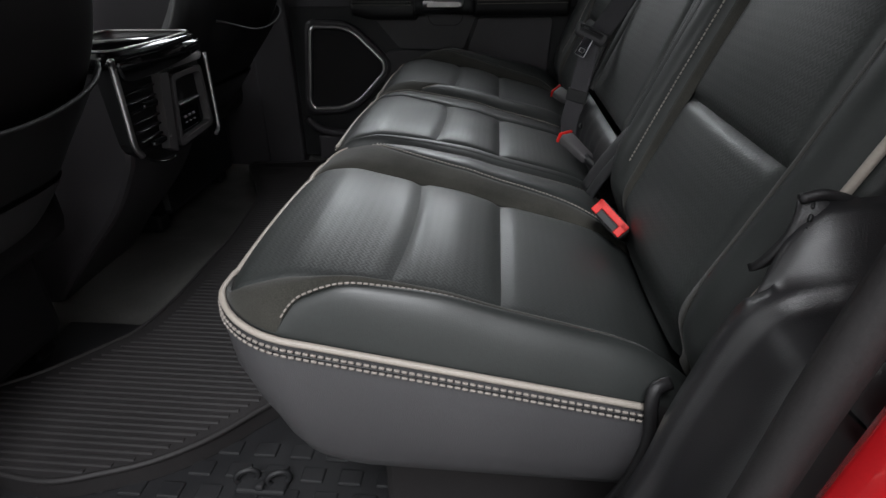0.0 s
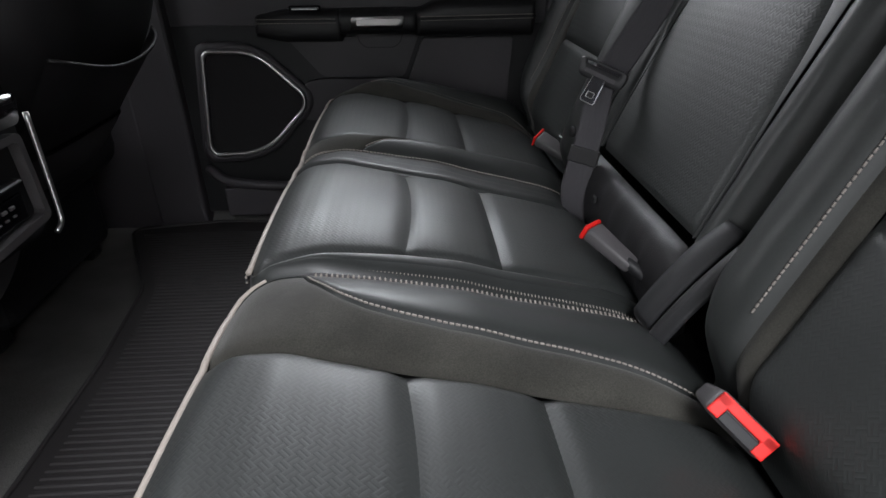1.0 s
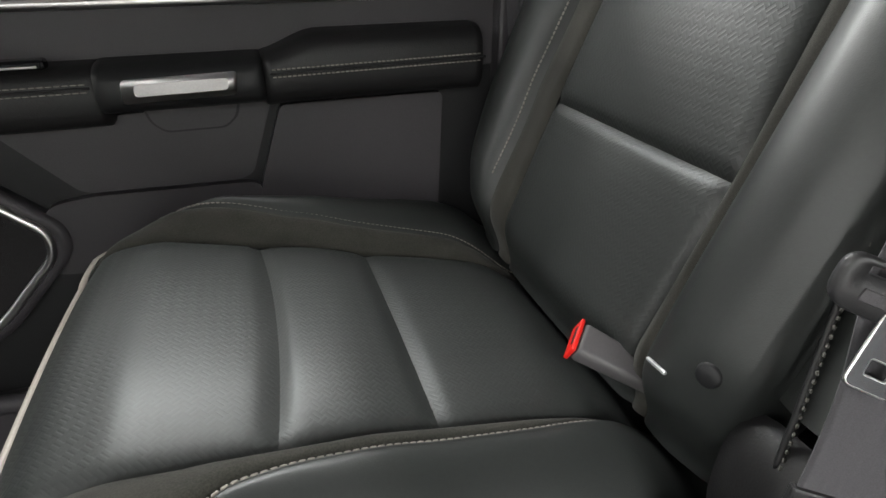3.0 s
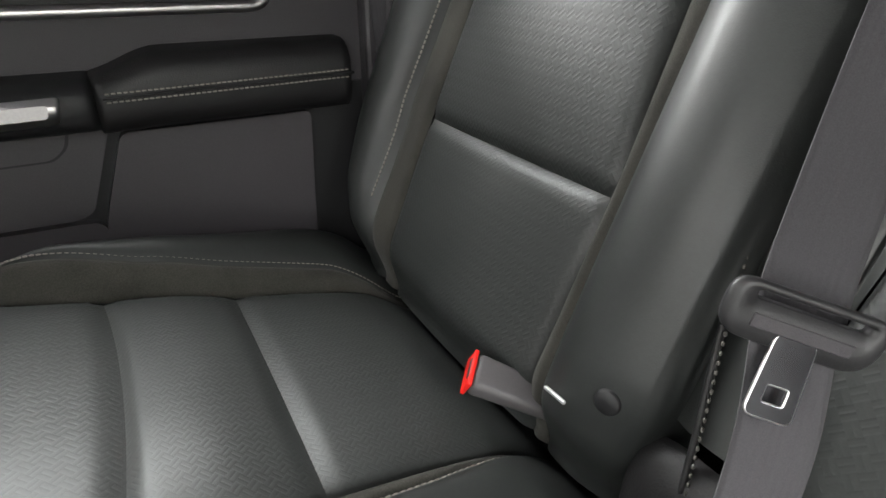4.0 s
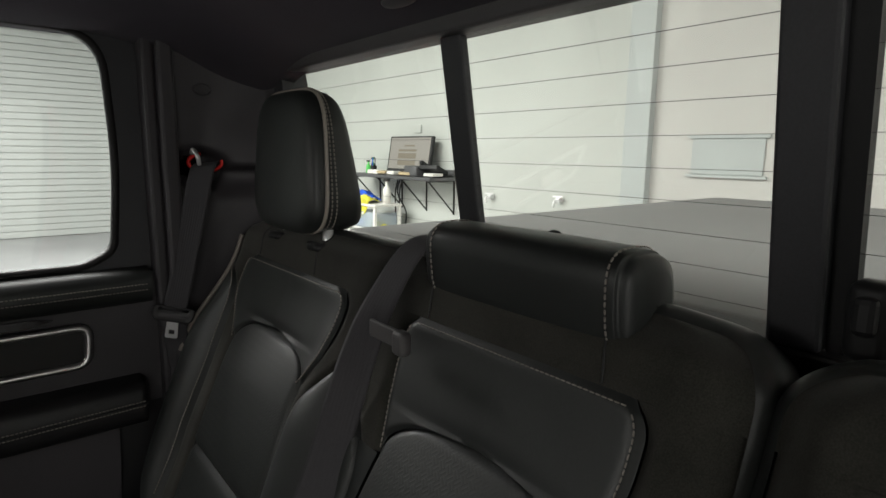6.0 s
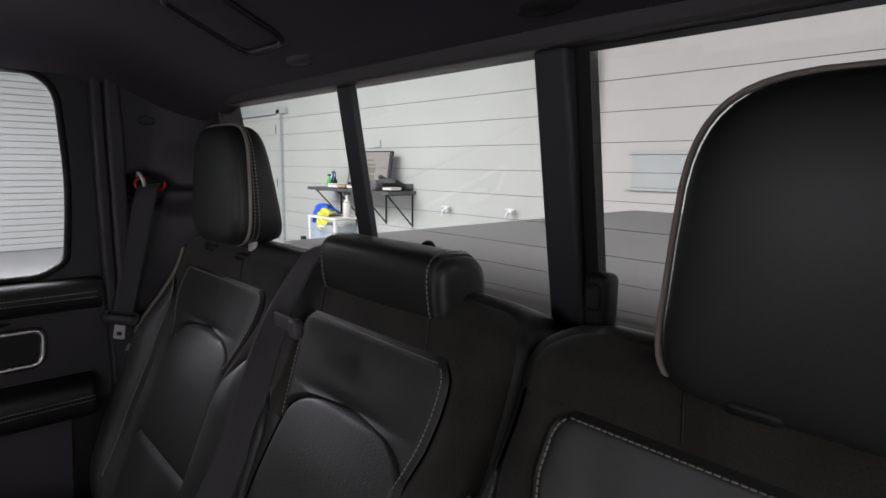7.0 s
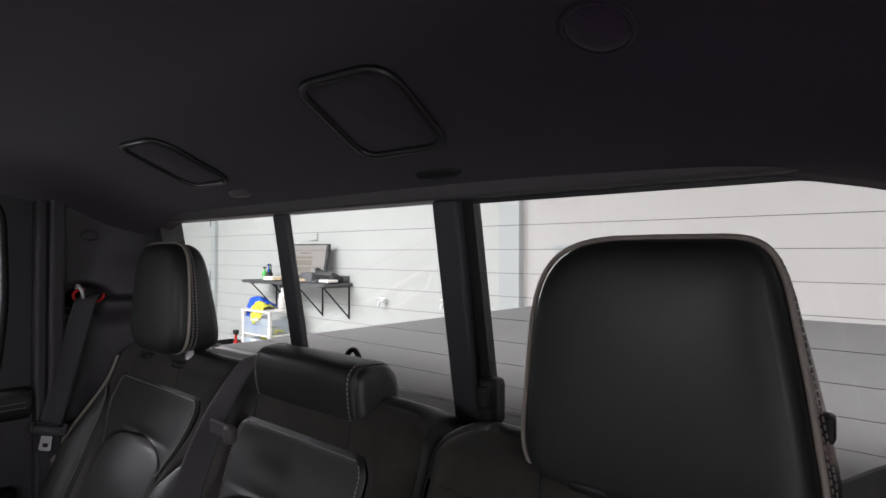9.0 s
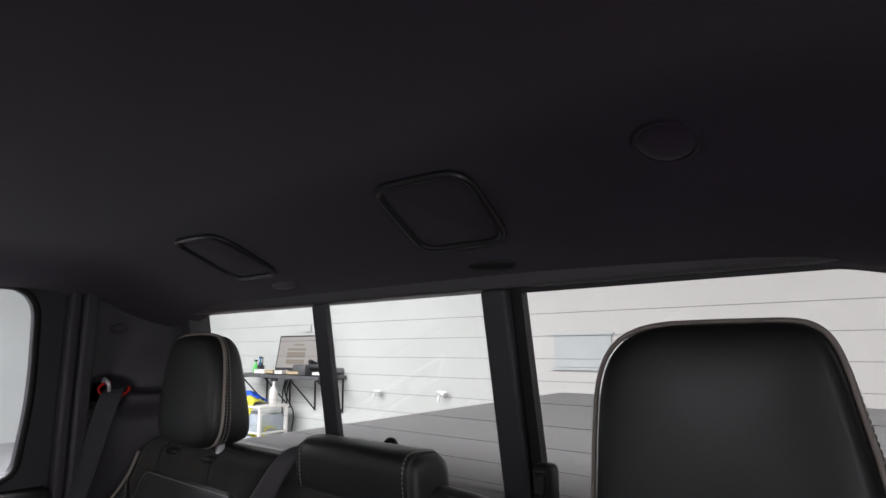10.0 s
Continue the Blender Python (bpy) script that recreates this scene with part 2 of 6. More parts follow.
def sheet(name, rows, mat, parent=None, label="", closed=False, uv=None, flip=False):
    """A smooth sheet through rows of points; uv gives each point's own surface coordinates."""
    nr, nc = len(rows), len(rows[0])
    verts = [tuple(p) for r in rows for p in r]
    faces = []
    for i in range(nr - 1):
        for j in range(nc if closed else nc - 1):
            k = (j + 1) % nc
            f = (i * nc + j, i * nc + k, (i + 1) * nc + k, (i + 1) * nc + j)
            faces.append(f[::-1] if flip else f)
    me = bpy.data.meshes.new(name)
    me.from_pydata(verts, [], faces)
    if uv is not None:
        flat = [c for r in uv for c in r]
        lay = me.uv_layers.new(name="UVMap")
        for lp in me.loops:
            lay.data[lp.index].uv = flat[lp.vertex_index]
    return link(name, me, mat, parent, label)


def smooth_line(pts, n, closed=False):
    """n points along a Catmull-Rom line through pts."""
    P = [Vector(p) for p in pts]
    if closed:
        P = [P[-1]] + P + [P[0], P[1]]
    else:
        P = [2 * P[0] - P[1]] + P + [2 * P[-1] - P[-2]]
    segs = len(P) - 3
    out = []
    for k in range(n):
        u = k * segs / (n if closed else n - 1)
        i = min(int(u), segs - 1)
        t = u - i
        a, b, c, d = P[i:i + 4]
        out.append(0.5 * ((2 * b) + (c - a) * t + (2 * a - 5 * b + 4 * c - d) * t * t + (3 * b - a - 3 * c + d) * t ** 3))
    return out


def even(pts, step):
    """Points at even steps along a polyline."""
    out, left = [Vector(pts[0])], step
    for a, b in zip(pts, pts[1:]):
        a, b = Vector(a), Vector(b)
        d = (b - a).length
        pos = 0.0
        while d - pos >= left and d > 1e-9:
            pos += left
            out.append(a.lerp(b, pos / d))
            left = step
        left -= d - pos
    return out


def tube_data(name, pts, r, seg=8, closed=False, squash=1.0):
    pts = [Vector(p) for p in pts]
    n = len(pts)
    verts, faces = [], []
    up = None
    for i, p in enumerate(pts):
        a = pts[i - 1] if (i or closed) else p
        b = pts[(i + 1) % n] if (i < n - 1 or closed) else p
        t = (b - a).normalized() if (b - a).length > 1e-9 else Vector((1, 0, 0))
        if up is None:
            up = t.orthogonal().normalized()
        up = (up - up.dot(t) * t)
        up = up.normalized() if up.length > 1e-6 else t.orthogonal().normalized()
        side = t.cross(up)
        for k in range(seg):
            a2 = 2 * math.pi * k / seg
            verts.append(p + r * (math.cos(a2) * up + squash * math.sin(a2) * side))
    for i in range(n if closed else n - 1):
        j = (i + 1) % n
        for k in range(seg):
            q = (k + 1) % seg
            faces.append((i * seg + k, i * seg + q, j * seg + q, j * seg + k))
    if not closed:
        faces.append(tuple(range(seg))[::-1])
        faces.append(tuple((n - 1) * seg + k for k in range(seg)))
    me = bpy.data.meshes.new(name)
    me.from_pydata([tuple(v) for v in verts], [], faces)
    return me


def tube(name, pts, r, mat, parent=None, label="", seg=8, closed=False, squash=1.0):
    return link(name, tube_data(name, pts, r, seg, closed, squash), mat, parent, label)


def stitches(name, pts, parent, out=(0, 0, 0), length=0.0046, gap=0.0014, r=0.0012, mat=None, across=None, label="row of beige thread stitches"):
    """Single stitches along a line, a joined row."""
    line = even(pts, gap + (2.2 * r if across else length))
    verts, faces = [], []
    out = Vector(out)
    for a, b in zip(line, line[1:]):
        d = (b - a)
        if d.length < 1e-6:
            continue
        d.normalize()
        if across:
            d = Vector(across).normalized()
        up = d.orthogonal().normalized()
        sd = d.cross(up)
        c = (a + b) / 2 + out
        base = len(verts)
        for s, w in ((-0.5, 0.75), (-0.25, 1.0), (0.25, 1.0), (0.5, 0.75)):
            for ca, sa in ((1, 0), (0, 1), (-1, 0), (0, -1)):
                verts.append(tuple(c + d * (s * length) + r * w * (ca * up + sa * sd)))
        for i in range(3):
            for k in range(4):
                q = (k + 1) % 4
                faces.append((base + 4 * i + k, base + 4 * i + q, base + 4 * i + 4 + q, base + 4 * i + 4 + k))
        faces.append((base + 3, base + 2, base + 1, base))
        faces.append((base + 12, base + 13, base + 14, base + 15))
    me = bpy.data.meshes.new(name)
    me.from_pydata(verts, [], faces)
    ob = link(name, me, mat or M_STITCH, parent, label)
    ob["kind"] = "stuff"
    return ob


def rbox(size, loc=(0, 0, 0), bevel=0.005, seg=2, m=None):
    bm = bmesh.new()
    bmesh.ops.create_cube(bm, size=1.0)
    bmesh.ops.scale(bm, vec=size, verts=bm.verts)
    if bevel:
        bmesh.ops.bevel(bm, geom=bm.edges[:], offset=min(bevel, min(size) * 0.49), segments=seg, profile=0.5, affect="EDGES")
    if m is not None:
        bmesh.ops.transform(bm, matrix=m, verts=bm.verts)
    bmesh.ops.translate(bm, vec=loc, verts=bm.verts)
    return bm


def span(x0, x1, y0, y1, z0, z1, bevel=0.0, seg=2):
    return rbox((x1 - x0, y1 - y0, z1 - z0), ((x0 + x1) / 2, (y0 + y1) / 2, (z0 + z1) / 2), bevel, seg)


def join(*bms):
    out = bmesh.new()
    for b in bms:
        tmp = bpy.data.meshes.new("tmp")
        b.to_mesh(tmp)
        b.free()
        out.from_mesh(tmp)
        bpy.data.meshes.remove(tmp)
    return out


def rounded(poly, radius, n=6):
    """A closed outline with its corners rounded."""
    out = []
    k = len(poly)
    for i in range(k):
        p, a, b = Vector(poly[i]), Vector(poly[i - 1]), Vector(poly[(i + 1) % k])
        da, db = (a - p), (b - p)
        rr = radius[i] if isinstance(radius, (list, tuple)) else radius
        rr = min(rr, da.length * 0.48, db.length * 0.48)
        s, e = p + da.normalized() * rr, p + db.normalized() * rr
        for j in range(n + 1):
            t = j / n
            out.append((1 - t) ** 2 * s + 2 * t * (1 - t) * p + t * t * e)
    return out


def plate(outline, lo, hi, axis="y", bevel=0.0, seg=2):
    """A plate with the given outline (two coordinates) from lo to hi along an axis."""
    bm = bmesh.new()

    def at(p, d):
        return {"y": (p[0], d, p[1]), "x": (d, p[0], p[1]), "z": (p[0], p[1], d)}[axis]
    a = [bm.verts.new(at(p, lo)) for p in outline]
    b = [bm.verts.new(at(p, hi)) for p in outline]
    n = len(outline)
    bm.faces.new(a)
    bm.faces.new(b[::-1])
    for i in range(n):
        j = (i + 1) % n
        bm.faces.new((a[j], a[i], b[i], b[j]))
    bmesh.ops.recalc_face_normals(bm, faces=bm.faces)
    if bevel:
        ed = [e for e in bm.edges if (e.verts[0] in a and e.verts[1] in a)]
        bmesh.ops.bevel(bm, geom=ed, offset=bevel, segments=seg, profile=0.5, affect="EDGES")
    return bm


def ring_plate(outer, inner, lo, hi, axis="y"):
    """A flat frame between two outlines of equally many points."""
    bm = bmesh.new()

    def at(p, d):
        return {"y": (p[0], d, p[1]), "x": (d, p[0], p[1]), "z": (p[0], p[1], d)}[axis]
    loops = [[bm.verts.new(at(p, d)) for p in o] for o, d in ((outer, lo), (inner, lo), (inner, hi), (outer, hi))]
    n = len(outer)
    for k in range(4):
        a, b = loops[k], loops[(k + 1) % 4]
        for i in range(n):
            j = (i + 1) % n
            bm.faces.new((a[i], a[j], b[j], b[i]))
    bmesh.ops.recalc_face_normals(bm, faces=bm.faces)
    return bm


def lerp_table(table, v):
    """Smooth reading of a table of (key, value)."""
    if v <= table[0][0]:
        return table[0][1]
    for (a, p), (b, q) in zip(table, table[1:]):
        if v <= b:
            t = (v - a) / (b - a)
            return p + (q - p) * t
    return table[-1][1]


def soft_table(table, v, w=0.012):
    return (lerp_table(table, v - w) + 2 * lerp_table(table, v) + lerp_table(table, v + w)) / 4


def clamp(v, a=0.0, b=1.0):
    return max(a, min(b, v))


def smoothstep(a, b, v):
    t = clamp((v - a) / (b - a))
    return t * t * (3 - 2 * t)


def webbing(name, pts, sides, parent, width=0.047, mat=None, label="", thick=0.0014):
    """A belt strap along pts; sides gives the strap's across direction at each point."""
    top, uv = [], []
    d = 0.0
    pts = [Vector(p) for p in pts]
    prev = pts[0]
    for p, s in zip(pts, sides):
        d += (p - prev).length
        prev = p
        s = Vector(s).normalized()
        row = [p + s * width * (k / 8 - 0.5) for k in range(9)]
        top.append(row)
        uv.append([(k / 8, d / width) for k in range(9)])
    ob = sheet(name, top, mat or M_WEB, parent, label, uv=uv)
    sol = ob.modifiers.new("thickness", "SOLIDIFY")
    sol.thickness = thick
    sol.offset = 0
    return ob

# ---- rear bench: cushions ----
Z_TOP = [(-0.300, 0.432), (-0.288, 0.448), (-0.265, 0.464), (-0.215, 0.472), (-0.150, 0.462), (-0.110, 0.455), (-0.050, 0.444), (0.0, 0.428), (0.08, 0.408), (0.125, 0.396), (0.155, 0.385), (0.18, 0.368), (0.21, 0.343), (0.27, 0.33)]
X_FRONT, X_BACK = -0.291, 0.250
SEAM_1, SEAM_2 = -0.114, 0.006


def pipe_height(x):
    return 0.4475 - 0.167 * (x + 0.28)


def cushion_rows():
    out = [X_FRONT + 0.092 * (1 - math.cos(radians(90 * k / 22))) for k in range(22)]
    x = X_FRONT + 0.092
    while x < X_BACK - 1e-6:
        out.append(x)
        x += 0.006
    out.append(X_BACK)
    return out


def cushion(root, c, lo, hi, corner_lo, corner_hi, bolster_lo, bolster_hi, narrow_lo=0.0, narrow_hi=0.0, inset=0.0, lift_lo=1.0, lift_hi=1.0, sink_lo=1.0, sink_hi=1.0, wide_lo=None):
    """One seat place of the bench. lo, hi: its side edges as offsets from its middle c; corner: radius of its front corners;
    bolster: tables of the bolster's seam by x, as offsets from the middle, or None for a plain side; lift: how high a bolster
    rises; sink: how far its outer edge falls to the height of the piping; wide: the insert's own half width on that side."""
    xs = cushion_rows()
    half = [(-0.296, 0.178), (-0.25, 0.172), (-0.18, 0.158), (-0.11, 0.148), (0.0, 0.144), (0.25, 0.140)]

    def edge(x, e, r):
        d = x - X_FRONT
        cut = r - math.sqrt(max(0.0, r * r - (r - d) ** 2)) if d < r else 0.0
        return e + cut if e < 0 else e - cut

    B = []
    for x in xs:
        taper = smoothstep(-0.2, 0.22, x)
        e0, e1 = edge(x, lo, corner_lo) - narrow_lo * taper, edge(x, hi, corner_hi) - narrow_hi * taper
        h = soft_table(half, x) - inset
        i0, i1 = max(-(soft_table(wide_lo, x) if wide_lo else h), e0 + 0.012), min(h, e1 - 0.012)
        s0 = max(e0 + 0.0006, min(i0 - 0.004, soft_table(bolster_lo, x, 0.008))) if bolster_lo else (e0 + i0) / 2
        s1 = min(e1 - 0.0006, max(i1 + 0.004, soft_table(bolster_hi, x, 0.008))) if bolster_hi else (e1 + i1) / 2
        B.append((e0, s0, i0, i1, s1, e1))

    def height(x, o, b):
        e0, s0, i0, i1, s1, e1 = b
        top = soft_table(Z_TOP, x)
        pipe = min(pipe_height(x), top)
        if o < i0 or o > i1:
            q = (i0 - o) / (i0 - e0) if o < i0 else (o - i1) / (e1 - i1)
            q = clamp(q)
            rise = 0.030 * (lift_hi if o > i1 else lift_lo) * smoothstep(-0.27, -0.13, x) * (1.0 - 0.4 * smoothstep(0.1, 0.25, x))
            if (o < i0 and not bolster_lo) or (o > i1 and not bolster_hi):
                return top - (0.005 if o > i1 else 0.012) * q ** 3 - 0.003 * q
            sink = sink_lo if o < i0 else sink_hi
            low = top - 0.010 + (pipe - top + 0.010) * sink
            z = low + (top - low) * (1 - q ** 3.2) + rise * math.sin(math.pi * q ** (0.75 + 0.6 * sink)) ** 0.9
            return z
        u = (o - i0) / (i1 - i0)
        return top + 0.006 * math.sin(math.pi * u) ** 0.7 - 0.003

    def patch(name, ka, kb, rows, cols, mat, label, puff, seams=(True, True), ends=(False, False)):
        pts, uv = [], []
        n = len(rows)
        x_a, x_b = xs[rows[0]], xs[rows[-1]]
        for r in rows:
            x, b = xs[r], B[r]
            row, urow = [], []
            for k in range(cols + 1):
                s = k / cols
                s = 0.5 - 0.5 * math.cos(math.pi * s) if cols > 3 else s
                o = b[ka] + (b[kb] - b[ka]) * s
                z = height(x, o, b)
                w = abs(b[kb] - b[ka])
                da = s * w if seams[0] else 1
                db = (1 - s) * w if seams[1] else 1
                thin_a = smoothstep(0.0, 0.03, b[1] - b[0]) if ka == 1 else smoothstep(0.0, 0.03, b[5] - b[4]) if ka == 4 else 1.0
                thin_b = smoothstep(0.0, 0.03, b[1] - b[0]) if kb == 1 else smoothstep(0.0, 0.03, b[5] - b[4]) if kb == 4 else 1.0
                groove = thin_a * math.exp(-(da / 0.005) ** 2) + thin_b * math.exp(-(db / 0.005) ** 2)
                if ends[0]:
                    groove += 0.8 * math.exp(-((x - x_a) / 0.009) ** 2)
                if ends[1]:
                    groove += 0.8 * math.exp(-((x - x_b) / 0.009) ** 2)
                t = clamp((x - x_a) / (x_b - x_a))
                bul = puff * (1 - abs(2 * s - 1) ** 5)
                if ends[0] or ends[1]:
                    bul *= (1 - (1 - t) ** 6 if ends[0] else 1.0) * (1 - t ** 6 if ends[1] else 1.0)
                xx = x
                if mat is M_INSERT and (ends[0] or ends[1]):
                    bow = 0.010 * (1 - (2 * s - 1) ** 2)
                    if ends[1] and not ends[0]:
                        xx += bow * t ** 3
                    if ends[0] and ends[1]:
                        xx += bow * (1 - t) ** 3
                row.append((xx, c + o, z + bul - 0.005 * groove))
                urow.append((x, c + o))
            pts.append(row)
            uv.append(urow)
        return sheet(name, pts, mat, root, label, uv=uv, flip=True), pts

    n = len(xs)
    allr = list(range(n))
    k1 = min(range(n), key=lambda i: abs(xs[i] - SEAM_1))
    k2 = min(range(n), key=lambda i: abs(xs[i] - SEAM_2))
    patch("front_panel", 2, 3, allr[:k1 + 1], 26, M_INSERT, "embossed black leather front panel of the seat", 0.004, ends=(False, True))
    patch("middle_panel", 2, 3, allr[k1:k2 + 1], 26, M_INSERT, "", 0.005, ends=(True, True))
    patch("rear_panel", 2, 3, allr[k2:], 26, M_INSERT, "", 0.004, ends=(True, False))
    lines = {}
    _, p = patch("suede_strip" if bolster_lo else "side_strip", 1, 2, allr, 10, M_SUEDE if bolster_lo else M_LEATHER, "matt black suede strip" if bolster_lo else "", 0.001, seams=(bool(bolster_lo), True))
    lines["lo"] = [r[0] for r in p]
    _, p = patch("bolster" if bolster_lo else "side_strip", 0, 1, allr, 14, M_LEATHER, "smooth black leather side bolster", 0.002 if bolster_lo else 0.0, seams=(False, bool(bolster_lo)))
    edge_lo = [r[0] for r in p]
    _, p = patch("suede_strip" if bolster_hi else "side_strip", 3, 4, allr, 10, M_SUEDE if bolster_hi else M_LEATHER, "matt black suede strip" if bolster_hi else "", 0.001, seams=(True, bool(bolster_hi)))
    lines["hi"] = [r[-1] for r in p]
    _, p = patch("bolster" if bolster_hi else "side_strip", 4, 5, allr, 14, M_LEATHER, "smooth black leather side bolster", 0.002 if bolster_hi else 0.0, seams=(bool(bolster_hi), False))
    edge_hi, side_hi = [r[-1] for r in p], p
    if bolster_lo:
        st = [Vector(q) + Vector((0, -0.004, 0.004)) for q, b in zip(lines["lo"], B) if b[1] - b[0] > 0.006]
        stitches("stitching", st, root)
    if bolster_hi:
        st = [Vector(q) + Vector((0, 0.004, 0.004)) for q, b in zip(lines["hi"], B) if b[5] - b[4] > 0.006]
        stitches("stitching", st, root)
    front = [(X_FRONT, c + B[0][0] + (B[0][5] - B[0][0]) * k / 40, height(X_FRONT, B[0][0] + (B[0][5] - B[0][0]) * k / 40, B[0])) for k in range(1, 40)]
    return edge_lo, front, edge_hi, side_hi


def skirt(root, outline, label, bottom=0.238, mat=None, tuck=0.010):
    """The upholstered side below a cushion's edge, along its outline."""
    n = len(outline)
    rows = []
    prof = [(0.0, 0.0), (0.004, 0.06), (0.0075, 0.2), (0.009, 0.4), (0.007, 0.6), (0.003, 0.80), (-0.004, 0.92), (-0.012, 0.975), (-0.030, 1.0)]
    dirs = []
    for i, p in enumerate(outline):
        a, b = Vector(outline[max(0, i - 3)]), Vector(outline[min(n - 1, i + 3)])
        t = b - a
        t.z = 0
        dirs.append(Vector((-t.y, t.x, 0)).normalized())
    for out, dn in prof:
        row = []
        for p, d in zip(outline, dirs):
            p = Vector(p)
            zb = bottom + 0.045 * smoothstep(-0.13, -0.30, p.x)
            q = p + d * (out - tuck * dn ** 2.6 * (1 + 5.5 * clamp(-d.x)))
            q.z = p.z + (zb - p.z) * dn
            row.append(q)
        rows.append(row)
    return sheet("side_cover", rows, mat or M_VINYL, root, label), dirs


def bench_outline(lo, front, hi):
    return list(reversed(lo)) + front + hi


B_IN = [(-0.30, -0.31), (-0.225, -0.285), (-0.207, -0.262), (-0.200, -0.252), (-0.179, -0.222), (-0.144, -0.198), (-0.104, -0.188), (-0.032, -0.181), (0.079, -0.172), (0.159, -0.160), (0.25, -0.155)]
IN_WIDE = [(-0.296, 0.168), (-0.25, 0.172), (-0.18, 0.174), (-0.11, 0.170), (0.0, 0.160), (0.25, 0.150)]
B_NEAR_IN = [(-0.30, 0.40), (-0.235, 0.325), (-0.218, 0.290), (-0.209, 0.276), (-0.179, 0.235), (-0.150, 0.214), (-0.124, 0.206), (-0.071, 0.196), (-0.016, 0.193), (0.04, 0.190), (0.096, 0.183), (0.15, 0.170), (0.25, 0.160)]
B_OUT = [(-0.30, 0.30), (-0.235, 0.250), (-0.222, 0.228), (-0.195, 0.204), (-0.150, 0.190), (-0.08, 0.180), (0.0, 0.176), (0.25, 0.172)]
B_FAR_OUT = B_OUT[:-2] + [(0.05, 0.177), (0.13, 0.175), (0.19, 0.160), (0.25, 0.146)]
CY = 0.475


def mirrored(t):
    return [(a, -b) for a, b in t]


near = thing("rear_seat_cushion", (0, -CY, 0.245), "black leather rear seat cushion with suede trim and beige piping", "car seat", "rear seat cushions")
lo, front, hi, near_side = cushion(near, -CY, -0.220, 0.310, 0.092, 0.05, mirrored(B_OUT), B_NEAR_IN, lift_hi=0.62, sink_hi=0.35)
near_line = bench_outline(lo, front, hi)
cover_start = next(i for i, p in enumerate(near_line) if p[0] < 0.150)
# rear stretch coloured near-black to stand for the dark gap before the moulding
skirt(near, near_line[:cover_start + 1], "near-black lower rear side of the cushion, for the dark gap", mat=M_RUBBER, tuck=0.03)
near_line = near_line[cover_start:]
_, near_dirs = skirt(near, near_line, "plain charcoal vinyl side of the cushion")
fold = [Vector(near_line[0]) + Vector((0.004 + dx, -0.012 - dy, dz)) for dx, dy, dz in ((0.010, -0.010, 0.030), (-0.004, -0.004, 0.028), (-0.008, 0.002, 0.014), (-0.004, 0.004, -0.02), (-0.006, 0.004, -0.05), (-0.014, 0.002, -0.09), (-0.026, -0.004, -0.13), (-0.034, -0.014, -0.155))]
tube("cover_edge", smooth_line(fold, 30), 0.0065, M_SEATBACK, near, "folded black rear edge of the side cover", squash=0.55)
far = thing("rear_seat_cushion", (0, 0.25, 0.245), "wide black leather two-place rear seat cushion with beige piping", "car seat", "rear seat cushions")
lo_m, front_m, hi_m, _ = cushion(far, 0.012, -0.174, 0.224, 0.02, 0.004, None, None, inset=0.016)
lo_f, front_f, hi_f, _ = cushion(far, CY, -0.238, 0.236, 0.004, 0.092, B_IN, B_FAR_OUT, narrow_hi=-0.075, lift_lo=0.40, lift_hi=1.35, sink_lo=0.08, wide_lo=IN_WIDE)
far_line = list(reversed(lo_m)) + front_m + front_f + hi_f
_, far_dirs = skirt(far, far_line, "plain charcoal vinyl front of the cushion")


def trim_line(root, line, dirs):
    tube("piping", [Vector(p) + d * 0.004 + Vector((0, 0, -0.001)) for p, d in zip(line, dirs)], 0.0036, M_PIPE, root, "beige piping along the cushion's edge", seg=8)
    for drop in (0.0080, 0.0150):
        stitches("stitching", [Vector(p) + d * (0.0080 + drop * 0.06) - Vector((0, 0, drop)) for p, d in zip(line, dirs)], root, r=0.0017, length=0.0056, gap=0.0018)
    tube("seam_cord", [Vector(p) + d * 0.0082 - Vector((0, 0, 0.0115)) for p, d in zip(line, dirs)], 0.0014, M_SEATBACK, root, "dark cord between the stitch rows", seg=6)


near_end = len(lo) - cover_start + len(front) + 12
trim_line(near, near_line[1:near_end], near_dirs[1:near_end])


def in_from_edge(rows, dy):
    """Points of a surface at a distance in from its outer edge."""
    out = []
    for r in rows:
        q = [Vector(p) for p in reversed(r)]
        e = q[0].y
        a, b = next(((a, b) for a, b in zip(q, q[1:]) if abs(b.y - e) >= dy), (q[-2], q[-1]))
        out.append(a.lerp(b, clamp((dy - abs(a.y - e)) / max(abs(b.y - a.y), 1e-6))))
    return out


stitches("stitching", [p + Vector((0, 0, 0.0012)) for p in in_from_edge(near_side[20:88], 0.016)], near, r=0.0015, length=0.0062, gap=0.0024, across=(0, 1, 0.25))
trim_line(far, far_line[len(lo_m):], far_dirs[len(lo_m):])
stitches("stitching", [Vector(p) + Vector((0, -0.006, 0.004)) for p in hi_m[4:]], far, r=0.0014)
stitches("stitching", [Vector(p) + Vector((0, 0.008, 0.004)) for p in lo_f[4:]], far, r=0.0012)
stitches("stitching", [Vector(p) + Vector((0, 0.008, 0.0055)) for p in lo_m[10:88]], far, r=0.0009, length=0.0044, gap=0.0024, across=(0, 1, 0.2))

# ---- rear bench: backrests ----
Z_LOW, Z_HIGH, Z_YOKE, Z_DOME = 0.385, 0.972, 0.906, 0.812


def back_x(z):
    return 0.25 + 0.41 * (z - 0.589)


